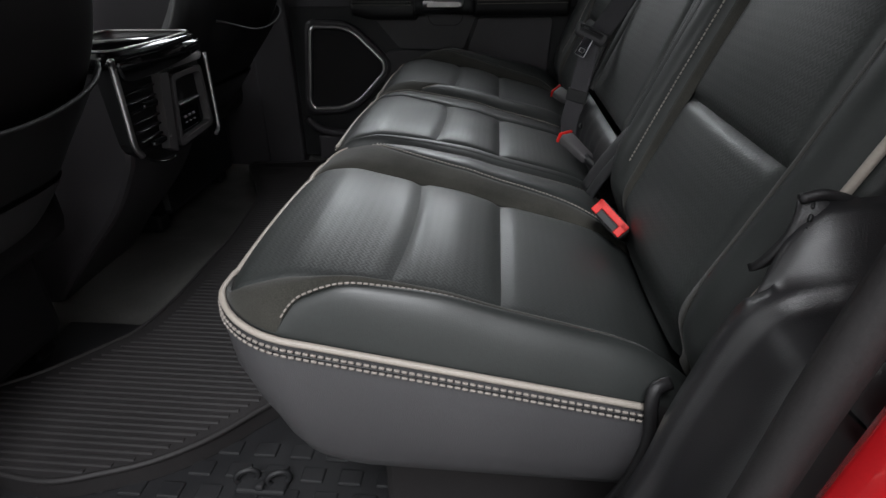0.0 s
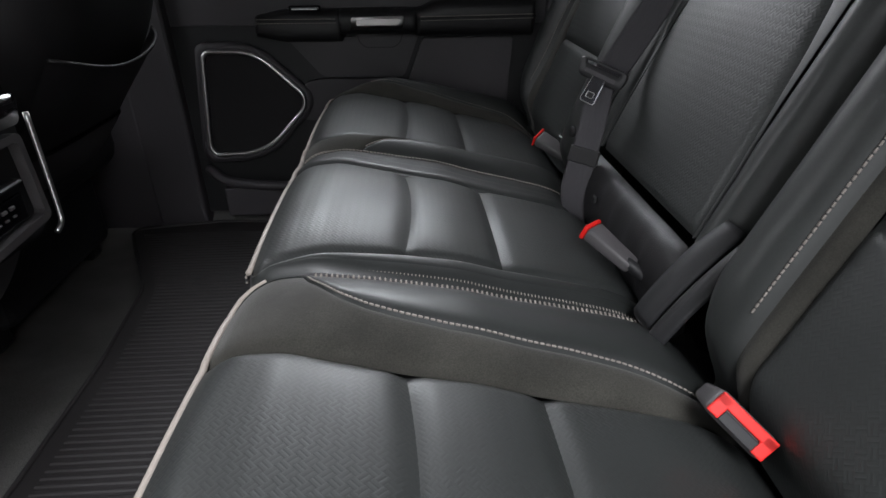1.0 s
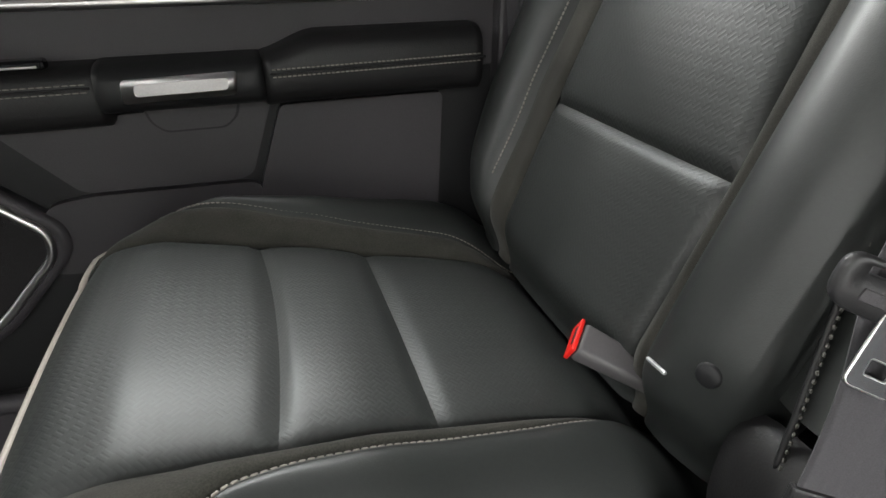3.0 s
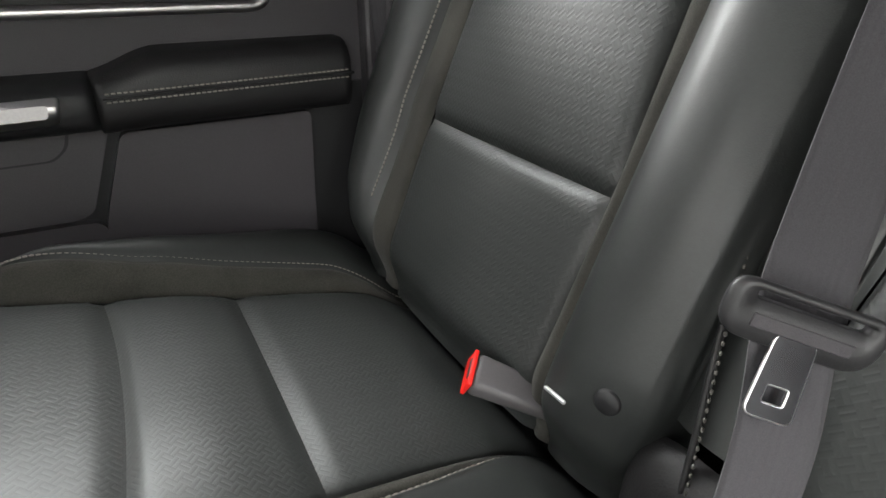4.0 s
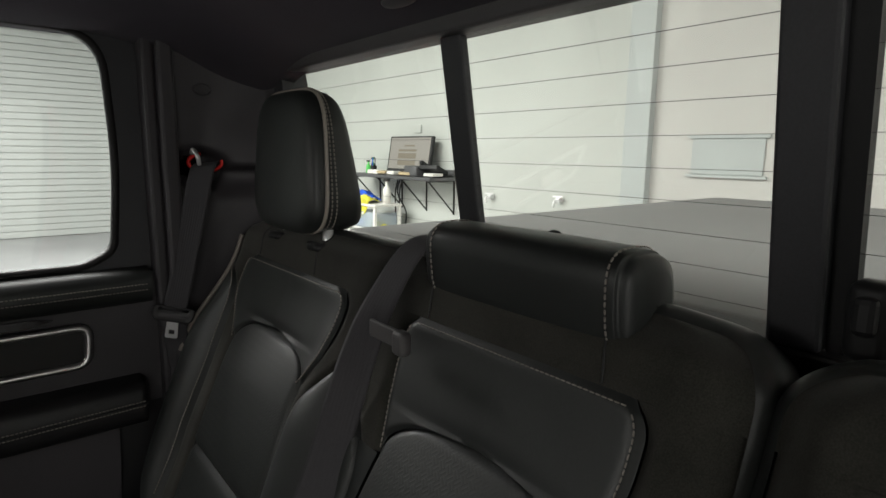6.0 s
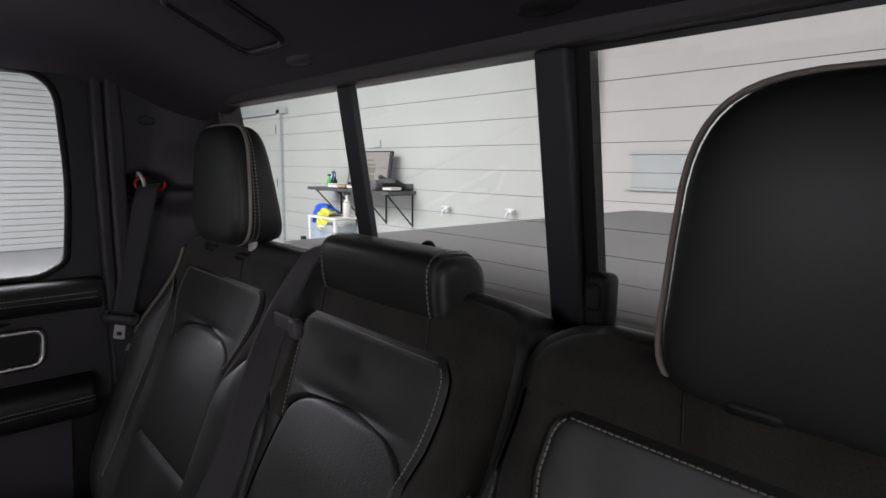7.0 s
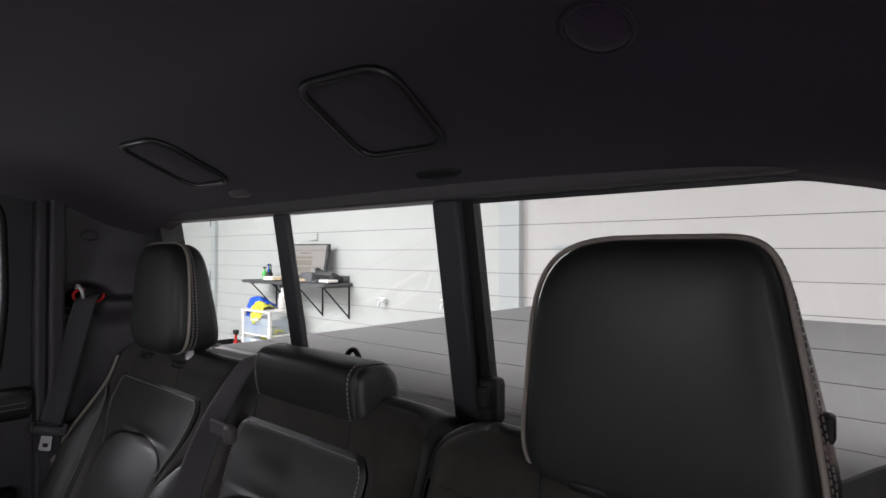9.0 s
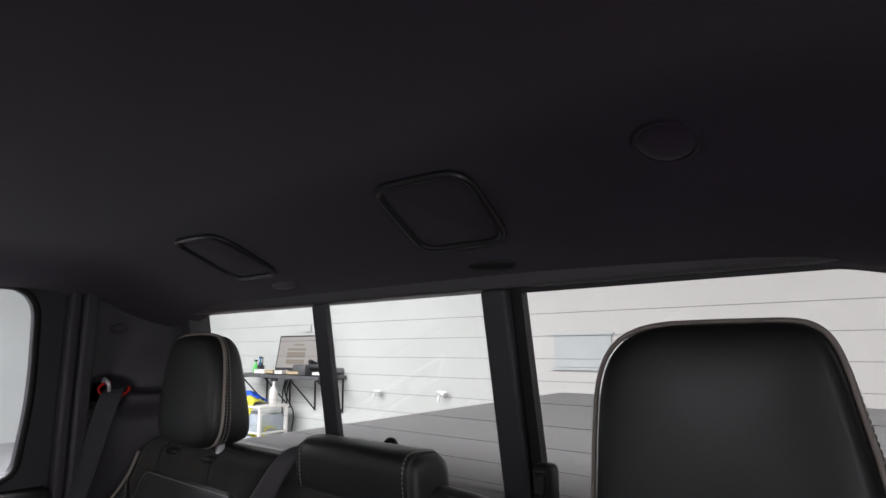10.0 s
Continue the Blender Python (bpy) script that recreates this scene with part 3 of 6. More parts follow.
def backrest(root, c, lo, hi, outer, top_lo=0.05, top_hi=0.05, scale=1.0, pipe=0, flat=False, z_low=None, tight_lo=False, tight_hi=False):
    """One place of the rear backrest. outer: +1 or -1 where its outer side is, 0 for the middle place."""
    zs = []
    z = z_low or Z_LOW
    while z < Z_HIGH - 0.0005:
        zs.append(z)
        z += 0.0035 if z > 0.74 else 0.006
    zs.append(Z_HIGH)
    centre = [(0.385, 0.138), (0.60, 0.142), (0.74, 0.134), (0.765, 0.1335), (0.785, 0.150), (0.815, 0.176), (0.85, 0.186), (0.885, 0.185), (0.898, 0.177), (0.906, 0.160)]
    if flat:
        centre = [(0.385, 0.165), (0.56, 0.160), (0.68, 0.148), (0.74, 0.136), (0.765, 0.132), (0.785, 0.139), (0.815, 0.149), (0.85, 0.155), (0.885, 0.156), (0.898, 0.150), (0.906, 0.138)]
    seam_o = [(0.385, 0.176), (0.60, 0.188), (0.72, 0.182), (0.82, 0.188), (0.85, 0.200), (0.868, 0.225), (0.88, 0.26)]
    seam_i = [(0.385, 0.158), (0.60, 0.160), (0.73, 0.160), (0.76, 0.172), (0.79, 0.200), (0.825, 0.230), (0.85, 0.262)]

    def rim(z, e, r):
        d = Z_HIGH - z
        cut = r - math.sqrt(max(0.0, r * r - (r - d) ** 2)) if d < r else 0.0
        e = e + cut if e < 0 else e - cut
        low = 0.022 * smoothstep(0.50, 0.385, z)
        if outer and e * outer > 0:
            low -= (0.030 if outer > 0 else 0.006) * smoothstep(0.42, 0.58, z) * smoothstep(0.90, 0.72, z)
        return e + low if e < 0 else e - low

    B = []
    for z in zs:
        e0, e1 = rim(z, lo, top_lo), rim(z, hi, top_hi)
        h = soft_table(centre, z, 0.006) * scale
        i0, i1 = max(-h, e0 + 0.006), min(h, e1 - 0.006)
        t0 = seam_o if outer < 0 else seam_i
        t1 = seam_o if outer > 0 else seam_i
        s0 = max(e0 + 0.0006, min(i0 - 0.003, -soft_table(t0, z, 0.006) * scale))
        s1 = min(e1 - 0.0006, max(i1 + 0.003, soft_table(t1, z, 0.006) * scale))
        q = clamp((z - 0.757) / (Z_DOME - 0.757))
        d = (1 - q ** 2.4) ** (1 / 2.4) * 0.1335 * scale if z > 0.757 else h
        B.append((e0, s0, i0, max(i0, -d), min(i1, d), i1, s1, e1))

    def depth(z, o, b):
        """How far the face stands in front of the plain plane."""
        e0, e1 = b[0], b[7]
        m = abs((o - (e0 + e1) / 2) / ((e1 - e0) / 2))
        side = (0.0 if flat else 0.026) * smoothstep(0.55, 0.80, m) * smoothstep(0.92, 0.72, z) * smoothstep(0.38, 0.5, z)
        fall = (0.008 if (tight_lo and o < 0) or (tight_hi and o > 0) else 0.012 if o * outer > 0 else 0.030) * smoothstep(0.80, 1.0, m) ** 2
        crown = 0.022 * smoothstep(0.93, 0.972, z) ** 2
        neck = 0.012 * smoothstep(0.72, 0.83, z) * smoothstep(0.96, 0.86, z) * (1 - 0.6 * m)
        foot = 0.034 * smoothstep(0.455, 0.385, z) ** 1.5 if not flat else 0.0
        return side - fall - crown - neck - foot

    def patch(name, ka, kb, rows, cols, mat, label, puff, seams=(True, True), ends=(False, False), min_w=0.0):
        pts, uv = [], []
        z_a, z_b = zs[rows[0]], zs[rows[-1]]
        for r in rows:
            z, b = zs[r], B[r]
            row, urow = [], []
            for k in range(cols + 1):
                s = k / cols
                s = 0.5 - 0.5 * math.cos(math.pi * s) if cols > 3 else s
                o = b[ka] + (b[kb] - b[ka]) * s
                w = abs(b[kb] - b[ka])
                da = s * w if seams[0] else 1
                db = (1 - s) * w if seams[1] else 1
                groove = math.exp(-(da / 0.005) ** 2) + math.exp(-(db / 0.005) ** 2)
                if ends[0]:
                    groove += math.exp(-((z - z_a) / 0.006) ** 2)
                if ends[1]:
                    groove += math.exp(-((z - z_b) / 0.006) ** 2)
                t = clamp((z - z_a) / (z_b - z_a))
                bul = puff * math.sin(math.pi * s) ** 0.5 * min(1, w / 0.04)
                if ends[0]:
                    bul *= math.sin(math.pi * min(0.5, t * 1.2)) ** 0.5
                if ends[1]:
                    bul *= math.sin(math.pi * min(0.5, (1 - t) * 1.2)) ** 0.5
                off = depth(z, o, b) + bul - 0.005 * min(groove, 1.4)
                row.append((back_x(z) - off * 0.925, c + o, z + off * 0.38))
                urow.append((z, c + o))
            pts.append(row)
            uv.append(urow)
        return sheet(name, pts, mat, root, label, uv=uv), pts

    n = len(zs)
    allr = list(range(n))
    ks = 0 if flat else min(range(n), key=lambda i: abs(zs[i] - 0.587))
    kp = min(range(n), key=lambda i: abs(zs[i] - 0.762))
    kd = min(range(n), key=lambda i: abs(zs[i] - Z_DOME))
    ky = min(range(n), key=lambda i: abs(zs[i] - Z_YOKE))
    if not flat:
        patch("lower_panel", 3, 4, allr[:ks + 1], 26, M_INSERT, "embossed black leather lower back panel", 0.008, ends=(False, True))
    patch("upper_panel", 3, 4, allr[ks:kd + 1], 26, M_INSERT, "embossed black leather upper back panel with a rounded top", 0.010, ends=(True, True))
    # the yoke: one smooth piece round the top of the insert
    yk = bmesh.new()
    rows_l, rows_r = [], []
    for r in allr[kp:ky + 1]:
        z, b = zs[r], B[r]
        top = z > Z_DOME
        a, m0, m1, e = b[2], b[3], b[4], b[5]
        if top:
            m0 = m1 = (a + e) / 2
        for store, p, q in ((rows_l, a, m0), (rows_r, m1, e)):
            row = []
            for k in range(19):
                s = k / 18
                s = 0.5 - 0.5 * math.cos(math.pi * s)
                o = p + (q - p) * s
                da = min(abs(o - a), abs(e - o))
                di = min(abs(o - b[3]), abs(o - b[4])) if not top else 9
                ring = math.exp(-(da / 0.005) ** 2) + math.exp(-((z - zs[ky]) / 0.005) ** 2) + (math.exp(-(di / 0.006) ** 2) if not top else math.exp(-((z - Z_DOME) / 0.01) ** 2) * math.exp(-(o / 0.08) ** 2))
                off = depth(z, o, b) + 0.004 - 0.005 * min(ring, 1.4)
                row.append((back_x(z) - off * 0.925, c + o, z + off * 0.38))
            store.append(row)
    for rows in (rows_l, rows_r):
        vs = [[yk.verts.new(p) for p in row] for row in rows]
        for i in range(len(vs) - 1):
            for k in range(18):
                yk.faces.new((vs[i][k], vs[i][k + 1], vs[i + 1][k + 1], vs[i + 1][k]))
    bmesh.ops.remove_doubles(yk, verts=yk.verts, dist=0.0002)
    part("yoke_panel", yk, M_LEATHER, root, "smooth black leather yoke panel with beige stitching", True)
    for ka, kb, name, mat, label in ((1, 2, "suede_strip", M_SUEDE, "matt black suede strip"), (5, 6, "suede_strip", M_SUEDE, "matt black suede strip")):
        if flat:
            patch("side_strip", ka, kb, allr[:kp + 1], 8, M_LEATHER, "", 0.001, seams=(False, False))
            patch(name, ka, kb, allr[kp:ky + 1], 8, mat, label, 0.001)
        else:
            patch(name, ka, kb, allr[:ky + 1], 8, mat, label, 0.001)
    for ka, kb in ((0, 1), (6, 7)):
        patch("bolster", ka, kb, allr[:ky + 1], 12, M_LEATHER, "smooth black leather side bolster", 0.004, seams=(ka != 0, kb != 7))
    patch("top_cover", 0, 7, allr[ky:], 40, M_SUEDE, "matt black suede top of the backrest", 0.0, seams=(False, False))
    # stitching round the yoke and along the bolsters
    def face(z, o, b, lift=0.0046):
        off = depth(z, o, b) + lift
        return Vector((back_x(z) - off * 0.925, c + o, z + off * 0.38))
    left = [face(zs[r], B[r][2] + 0.007, B[r]) for r in allr[kp + 2:ky - 1]]
    right = [face(zs[r], B[r][5] - 0.007, B[r]) for r in allr[kp + 2:ky - 1]]
    stitches("stitching", left, root, r=0.0008 if flat else 0.0010)
    stitches("stitching", right, root, r=0.0008 if flat else 0.0010)
    zt, bt = zs[ky - 2], B[ky - 2]
    stitches("stitching", [face(zt, bt[2] + 0.008 + (bt[5] - bt[2] - 0.016) * k / 30, bt) for k in range(31)], root, r=0.0008 if flat else 0.0010)
    if flat:
        kp = 0
    k7 = min(range(n), key=lambda i: abs(zs[i] - (0.77 if flat else 0.48)))
    for kk, d in (((6, 0.005),) if outer else ((1, -0.005), (6, 0.005))):
        stitches("stitching", [face(zs[r], B[r][kk] + d, B[r], 0.0035) for r in allr[k7:ky + 1] if abs(B[r][kk] - B[r][0 if kk == 1 else 7]) > 0.008], root, r=0.0012)
    # seams across the suede top
    for so in ((-0.105 + 0.035 * outer, 0.105 + 0.035 * outer) if outer else (-0.11, 0.12)):
        tube("top_seam", [face(z, so + 0.012 * (z - 0.906) / 0.066, B[-1] if z > 0.965 else B[ky], 0.0003) for z in [0.909 + 0.062 * k / 12 for k in range(13)]], 0.0013, M_DARK, root, "", seg=5)
    # rim: sides and top turned back
    loop = [face(zs[r], B[r][0], B[r], 0.0) for r in allr]
    loop += [face(Z_HIGH, B[-1][0] + (B[-1][7] - B[-1][0]) * k / 30, B[-1], 0.0) for k in range(1, 30)]
    loop += [face(zs[r], B[r][7], B[r], 0.0) for r in reversed(allr)]
    mid = Vector((back_x(0.68), c + (lo + hi) / 2, 0.68))
    rows = []
    for out, back in ((0.0, 0.0), (0.006, 0.004), (0.011, 0.012), (0.0135, 0.024), (0.0135, 0.05), (0.010, 0.085), (0.0, 0.10)):
        row = []
        for i, p in enumerate(loop):
            a, b = loop[max(0, i - 2)], loop[min(len(loop) - 1, i + 2)]
            t = (b - a).normalized()
            nrm = Vector((0.925, 0, -0.38))
            o = t.cross(nrm).normalized()
            if o.dot(p - mid) < 0:
                o = -o
            row.append(p + o * out + nrm * back)
        rows.append(row)
    sheet("back_cover", rows, M_LEATHER, root, "rounded black side and rear cover of the backrest", flip=True)
    if pipe:
        side = loop[4:len(allr) - 22] if pipe < 0 else list(reversed(loop))[52:len(allr) - 12]
        tube("piping", [p + Vector((-0.004, 0.003 * pipe, 0.002)) for p in side], 0.0042, M_PIPE, root, "thin beige piping on the outer edge", seg=6)
        for lay in (3, 4):
            q = rows[lay] if pipe < 0 else list(reversed(rows[lay]))
            stitches("stitching", [p + Vector((0, 0.0015 * pipe, 0)) + Vector((-0.018, 0, 0.007)) * (lay - 3) for p in q[4:len(allr) - 22]], root, r=0.0012, length=0.0046, gap=0.0018)
    return face, B, zs


def headrest(root, c, z0=0.948, z1=1.186, dx=0.0, button=False, bulge=0.0, deep=0.86, thin=0.62, round_e=4.2, far_e=4.2, wide=0.123, narrow=0.023, narrow_far=0.023, post_shift=-0.01):
    """An upright headrest: soft front face, piped side panels with double stitching, two posts."""
    N = 44

    def ring(scale_y, scale_z, x, swell=0.0, back=0.0):
        pts = []
        for k in range(N):
            a = 2 * math.pi * k / N
            ca, sa = math.cos(a), math.sin(a)
            e = round_e if ca < 0 or sa < 0 else far_e
            y = math.copysign(abs(ca) ** (2 / e), ca)
            z = math.copysign(abs(sa) ** (2 / e), sa)
            t = (z + 1) / 2
            w = wide - (narrow_far if ca > 0 else narrow) * t ** 1.2
            zz = (z0 + z1) / 2 + z * (z1 - z0) / 2 * scale_z
            pts.append((x + back * (1.08 - thin * (zz - z0) / (z1 - z0)) + dx + 0.010 * (zz - z0) / (z1 - z0), c + y * w * (scale_y + swell * (1 - 0.85 * t)), zz))
        return pts
    rings_f = [ring(0.001, 0.001, 0.3725), ring(0.2, 0.2, 0.3726), ring(0.4, 0.4, 0.3730), ring(0.58, 0.58, 0.3736), ring(0.72, 0.72, 0.3746), ring(0.82, 0.825, 0.3758), ring(0.89, 0.9, 0.3778), ring(0.955, 0.968, 0.3825), ring(0.99, 0.993, 0.3905), ring(1.0, 1.0, 0.400)]
    rings_s = [ring(1.0, 1.0, 0.400), *[ring(sy, sz, 0.40, bulge * f, deep * d) for sy, f, sz, d in ((1.004, 0.43, 1.003, 0.015), (1.0, 1.0, 1.0, 0.04), (0.985, 0.9, 0.985, 0.065), (0.94, 0.5, 0.95, 0.082), (0.8, 0.0, 0.82, 0.092), (0.4, 0.0, 0.4, 0.096), (0.001, 0.0, 0.001, 0.097))]]
    pad = sheet("headrest", rings_f, M_LEATHER, root, "upright black leather headrest with beige piping", closed=True)
    sheet("rear_shell", rings_s, M_LEATHER, pad, "", closed=True)
    rim = []
    for p in ring(1.0, 1.0, 0.4005):
        inner = max(0.0, min(1.0, (p[1] - c) / 0.09))
        rim.append(Vector(p) + Vector((0.001 - 0.008 * inner, 0.0025 * (1 if p[1] > c else -1) + 0.0015 * inner, 0.0015)))
    tube("piping", rim, 0.0029, M_PIPE, pad, "beige piping round the headrest", closed=True, seg=8)
    for xo, ys in ((0.400 + 0.013 * deep, 0.4 * bulge), (0.400 + 0.023 * deep, 0.62 * bulge)):
        line = [Vector(p) + Vector((0, 0.0018 * (1 if p[1] > c else -1), 0.0015)) for p in ring(1.003, 1.003, 0.400, ys, xo - 0.400)]
        stitches("stitching", line + line[:1], pad, r=0.0012, length=0.0046, gap=0.0018)
    for sy in (-0.075 + post_shift, 0.075 + post_shift):
        part("post", plate(rounded([(0.414 + dx, c + sy - 0.008), (0.430 + dx, c + sy - 0.008), (0.430 + dx, c + sy + 0.008), (0.414 + dx, c + sy + 0.008)], 0.007, 4), 0.90, 0.985, "z"), M_STEEL, pad, "bright steel headrest post", True)
        part("collar", plate(rounded([(0.392, c + sy - 0.022), (0.474, c + sy - 0.024), (0.474, c + sy + 0.024), (0.392, c + sy + 0.022)], 0.012, 5), 0.941, 0.951, "z"), M_DARK, pad, "black plastic collar of the post", True)
    if button:
        part("lock_button", rbox((0.016, 0.014, 0.024), (0.450, c - 0.125, 1.027), 0.004), M_DARK, pad, "black push button")
    return pad


def roll_headrest(root, c, y0, y1):
    """The low middle headrest: a padded roll with flat stitched ends."""
    def ring(y, s):
        pts = []
        for k in range(32):
            a = 2 * math.pi * k / 32
            ca, sa = math.cos(a), math.sin(a)
            e = 3.2
            px = math.copysign(abs(ca) ** (2 / e), ca) * 0.041 * s
            pz = math.copysign(abs(sa) ** (2 / e), sa) * 0.0462 * s
            pts.append((0.432 + px - 0.10 * pz, y, 0.9685 + pz - 0.02 * px))
        return pts
    n = 14
    rows = [ring(y0, 0.985)] + [ring(y0 + (y1 - y0) * (k / n), 1.0 + 0.035 * math.sin(math.pi * k / n) ** 0.35) for k in range(1, n)] + [ring(y1, 0.985)]
    pad = sheet("middle_headrest", rows, M_LEATHER, root, "low rolled black leather headrest with stitched ends", closed=True)
    for y, s in ((y0, -1), (y1, 1)):
        caps = [ring(y, 0.985), ring(y + s * 0.002, 0.965), ring(y + s * 0.001, 0.945), ring(y + s * 0.006, 0.93), ring(y + s * 0.011, 0.87), ring(y + s * 0.015, 0.62), ring(y + s * 0.016, 0.02)]
        sheet("end_cap", caps, M_LEATHER, pad, "", closed=True, flip=s > 0)
        st = [Vector(p) for p in ring(y - s * 0.006, 1.030)]
        stitches("stitching", st + st[:1], pad, r=0.0010, length=0.0046, gap=0.0018)
    return pad


back_near = thing("bench_back", (0.3, -CY, Z_LOW), "black leather and suede rear backrest with an upright headrest", "car seat", "rear backrests")
backrest(back_near, -CY, -0.240, 0.243, -1, pipe=-1)
headrest(back_near, -0.5025, 0.938, 1.180, 0.014, True, 0.07, 1.0, 0.5, 7.5, 3.6, 0.1325, 0.039, 0.016, -0.02)
back_far = thing("bench_back", (0.3, 0.25, Z_LOW), "wide black leather and suede backrest with two headrests", "car seat", "rear backrests")
backrest(back_far, 0.0, -0.214, 0.222, 0, top_lo=0.05, top_hi=0.006, tight_hi=True, flat=True, z_low=0.485)
# padded roll below the fold-down middle part
rows = []
for k in range(25):
    t = k / 24
    yy = -0.192 + 0.432 * t
    f = math.sqrt(1 - (1 - clamp(min(t, 1 - t) / 0.10)) ** 2)
    crease = 0.0022 * math.sin(47 * t) + 0.0016 * math.sin(83 * t + 1)
    rows.append([(back_x(0.43) + 0.022 - (0.030 * f + crease * f) * math.cos(a), yy, 0.410 + 0.062 * (0.55 + 0.45 * f) * math.sin(a)) for a in [math.pi * (-0.5 + j / 12) for j in range(13)]])
low_roll = sheet("lower_roll", rows, M_SEATBACK, back_far, "padded black leather roll below the middle backrest")
part("trim_button", rbox((0.006, 0.012, 0.012), (back_x(0.43) - 0.009, 0.075, 0.43), 0.003, 2), M_DARK, low_roll, "small black button")
backrest(back_far, CY, -0.250, 0.262, 1, top_lo=0.006, pipe=1, tight_lo=True)
headrest(back_far, 0.512, 0.962)
roll_headrest(back_far, 0.0, -0.110, 0.130)

# ---- cabin ----
# floor pan with the centre tunnel
prof = [(-0.86, 0.10), (-0.80, 0.06), (-0.76, FLOOR), (-0.22, FLOOR), (-0.17, FLOOR + 0.012), (-0.12, FLOOR + 0.03), (0.0, FLOOR + 0.035), (0.12, FLOOR + 0.03), (0.17, FLOOR + 0.012), (0.22, FLOOR), (0.76, FLOOR), (0.80, 0.06), (0.86, 0.10)]
fl = bmesh.new()
a = [fl.verts.new((-1.9, y, z)) for y, z in prof]
b = [fl.verts.new((0.62, y, z)) for y, z in prof]
a2 = [fl.verts.new((-1.9, y, z - 0.04)) for y, z in prof]
b2 = [fl.verts.new((0.62, y, z - 0.04)) for y, z in prof]
for i in range(len(prof) - 1):
    fl.faces.new((a[i], b[i], b[i + 1], a[i + 1]))
    fl.faces.new((a2[i + 1], b2[i + 1], b2[i], a2[i]))
floor = structure("floor", fl, M_CARPET, "charcoal carpeted cabin floor with a low centre tunnel", "floor", True)

# rear wall below the window, window as opening above it
REAR_X0 = 0.50
structure("wall_rear", span(REAR_X0 + 0.03, 0.60, -0.86, 0.86, 0.0, 0.925), M_DARK, "black rear cab wall behind the seats", "wall")

# rear window
win = thing("window_1", (0.52, 0, 0.93), "three-part rear cab window with black frame and heater lines", "window", kind="structure")


def win_x(z):
    return 0.487 + (1.236 - z) * 0.17


def slab_yz(y0, y1, z0, z1, dx0=-0.01, dx1=0.012, bevel=0.0, lean=0.0):
    bm = bmesh.new()
    c = []
    for z in (z0, z1):
        for y, dx in ((y0, dx0), (y1, dx0), (y1, dx1), (y0, dx1)):
            c.append(bm.verts.new((win_x(z) + dx, y + (lean if z == z1 else 0), z)))
    for f in ((3, 2, 1, 0), (4, 5, 6, 7), (0, 1, 5, 4), (1, 2, 6, 5), (2, 3, 7, 6), (3, 0, 4, 7)):
        bm.faces.new([c[i] for i in f])
    bmesh.ops.recalc_face_normals(bm, faces=bm.faces)
    if bevel:
        bmesh.ops.bevel(bm, geom=bm.edges[:], offset=bevel, segments=2, profile=0.5, affect="EDGES")
    return bm


W_TOP, W_BOT, W_Y = 1.238, 0.932, 0.700
part("header", slab_yz(-0.80, 0.80, W_TOP, 1.285, -0.02, 0.03, 0.004), M_GREYPL, win, "dark header rail")
part("window_sill", slab_yz(-0.80, 0.80, 0.90, W_BOT, -0.015, 0.05, 0.004), M_DARK, win, "black lower rail")
part("side_post", slab_yz(W_Y, 0.80, 0.90, 1.285, -0.015, 0.04, 0.003), M_POST, win)
part("side_post", slab_yz(-0.80, -W_Y - 0.01, 0.90, 1.285, -0.015, 0.04, 0.003), M_POST, win)
post = part("window_post", slab_yz(0.190, 0.230, W_BOT, W_TOP, -0.004, 0.010, 0.003), M_POST, win, "black upright between the panes")
post = part("window_post", slab_yz(-0.218, -0.176, W_BOT, W_TOP, -0.012, 0.012, 0.004), M_POST, win, "black upright between the panes")
part("seal", slab_yz(-0.236, -0.218, W_BOT, W_TOP, 0.004, 0.02), M_DARK, post, "black rubber seal")
lt = part("latch", rbox((0.03, 0.03, 0.062), (win_x(0.975) - 0.018, -0.252, 0.972), 0.009, 3), M_DARK, win, "black sliding-window latch", True)
part("thumb_grip", rbox((0.012, 0.016, 0.03), (win_x(0.975) - 0.036, -0.252, 0.978), 0.005, 2), M_DARK, lt)
for y0, y1, dx in ((0.230, W_Y, 0.006), (-0.176, 0.190, 0.002), (-W_Y - 0.01, -0.236, 0.006)):
    g = part("pane", slab_yz(y0 - 0.004, y1 + 0.004, W_BOT - 0.004, W_TOP + 0.004, dx, dx + 0.004), M_GLASS, win, "clear glass pane")
    g.visible_shadow = False
    z = 0.958
    while z < W_TOP - 0.01:
        part("heater_line", slab_yz(y0, y1, z, z + 0.0005, dx - 0.0012, dx - 0.0004), M_FRIT, g)
        z += 0.0305
# dotted upper border of the side pane
part("glass_border", slab_yz(-W_Y - 0.01, -0.236, W_TOP - 0.006, W_TOP + 0.003, 0.004, 0.0052), M_FRIT, win, "black printed glass border")

# headliner: curved shell that falls towards the rear window and the sides
def liner_z(x, y):
    z = 1.350 - 0.101 * smoothstep(0.18, 0.52, x) - 0.03 * smoothstep(0.0, -1.4, x)
    return z - 0.060 * smoothstep(0.50, 0.86, abs(y)) ** 1.5 - 0.014 * smoothstep(-0.2, -0.75, y) * smoothstep(0.32, 0.5, x)


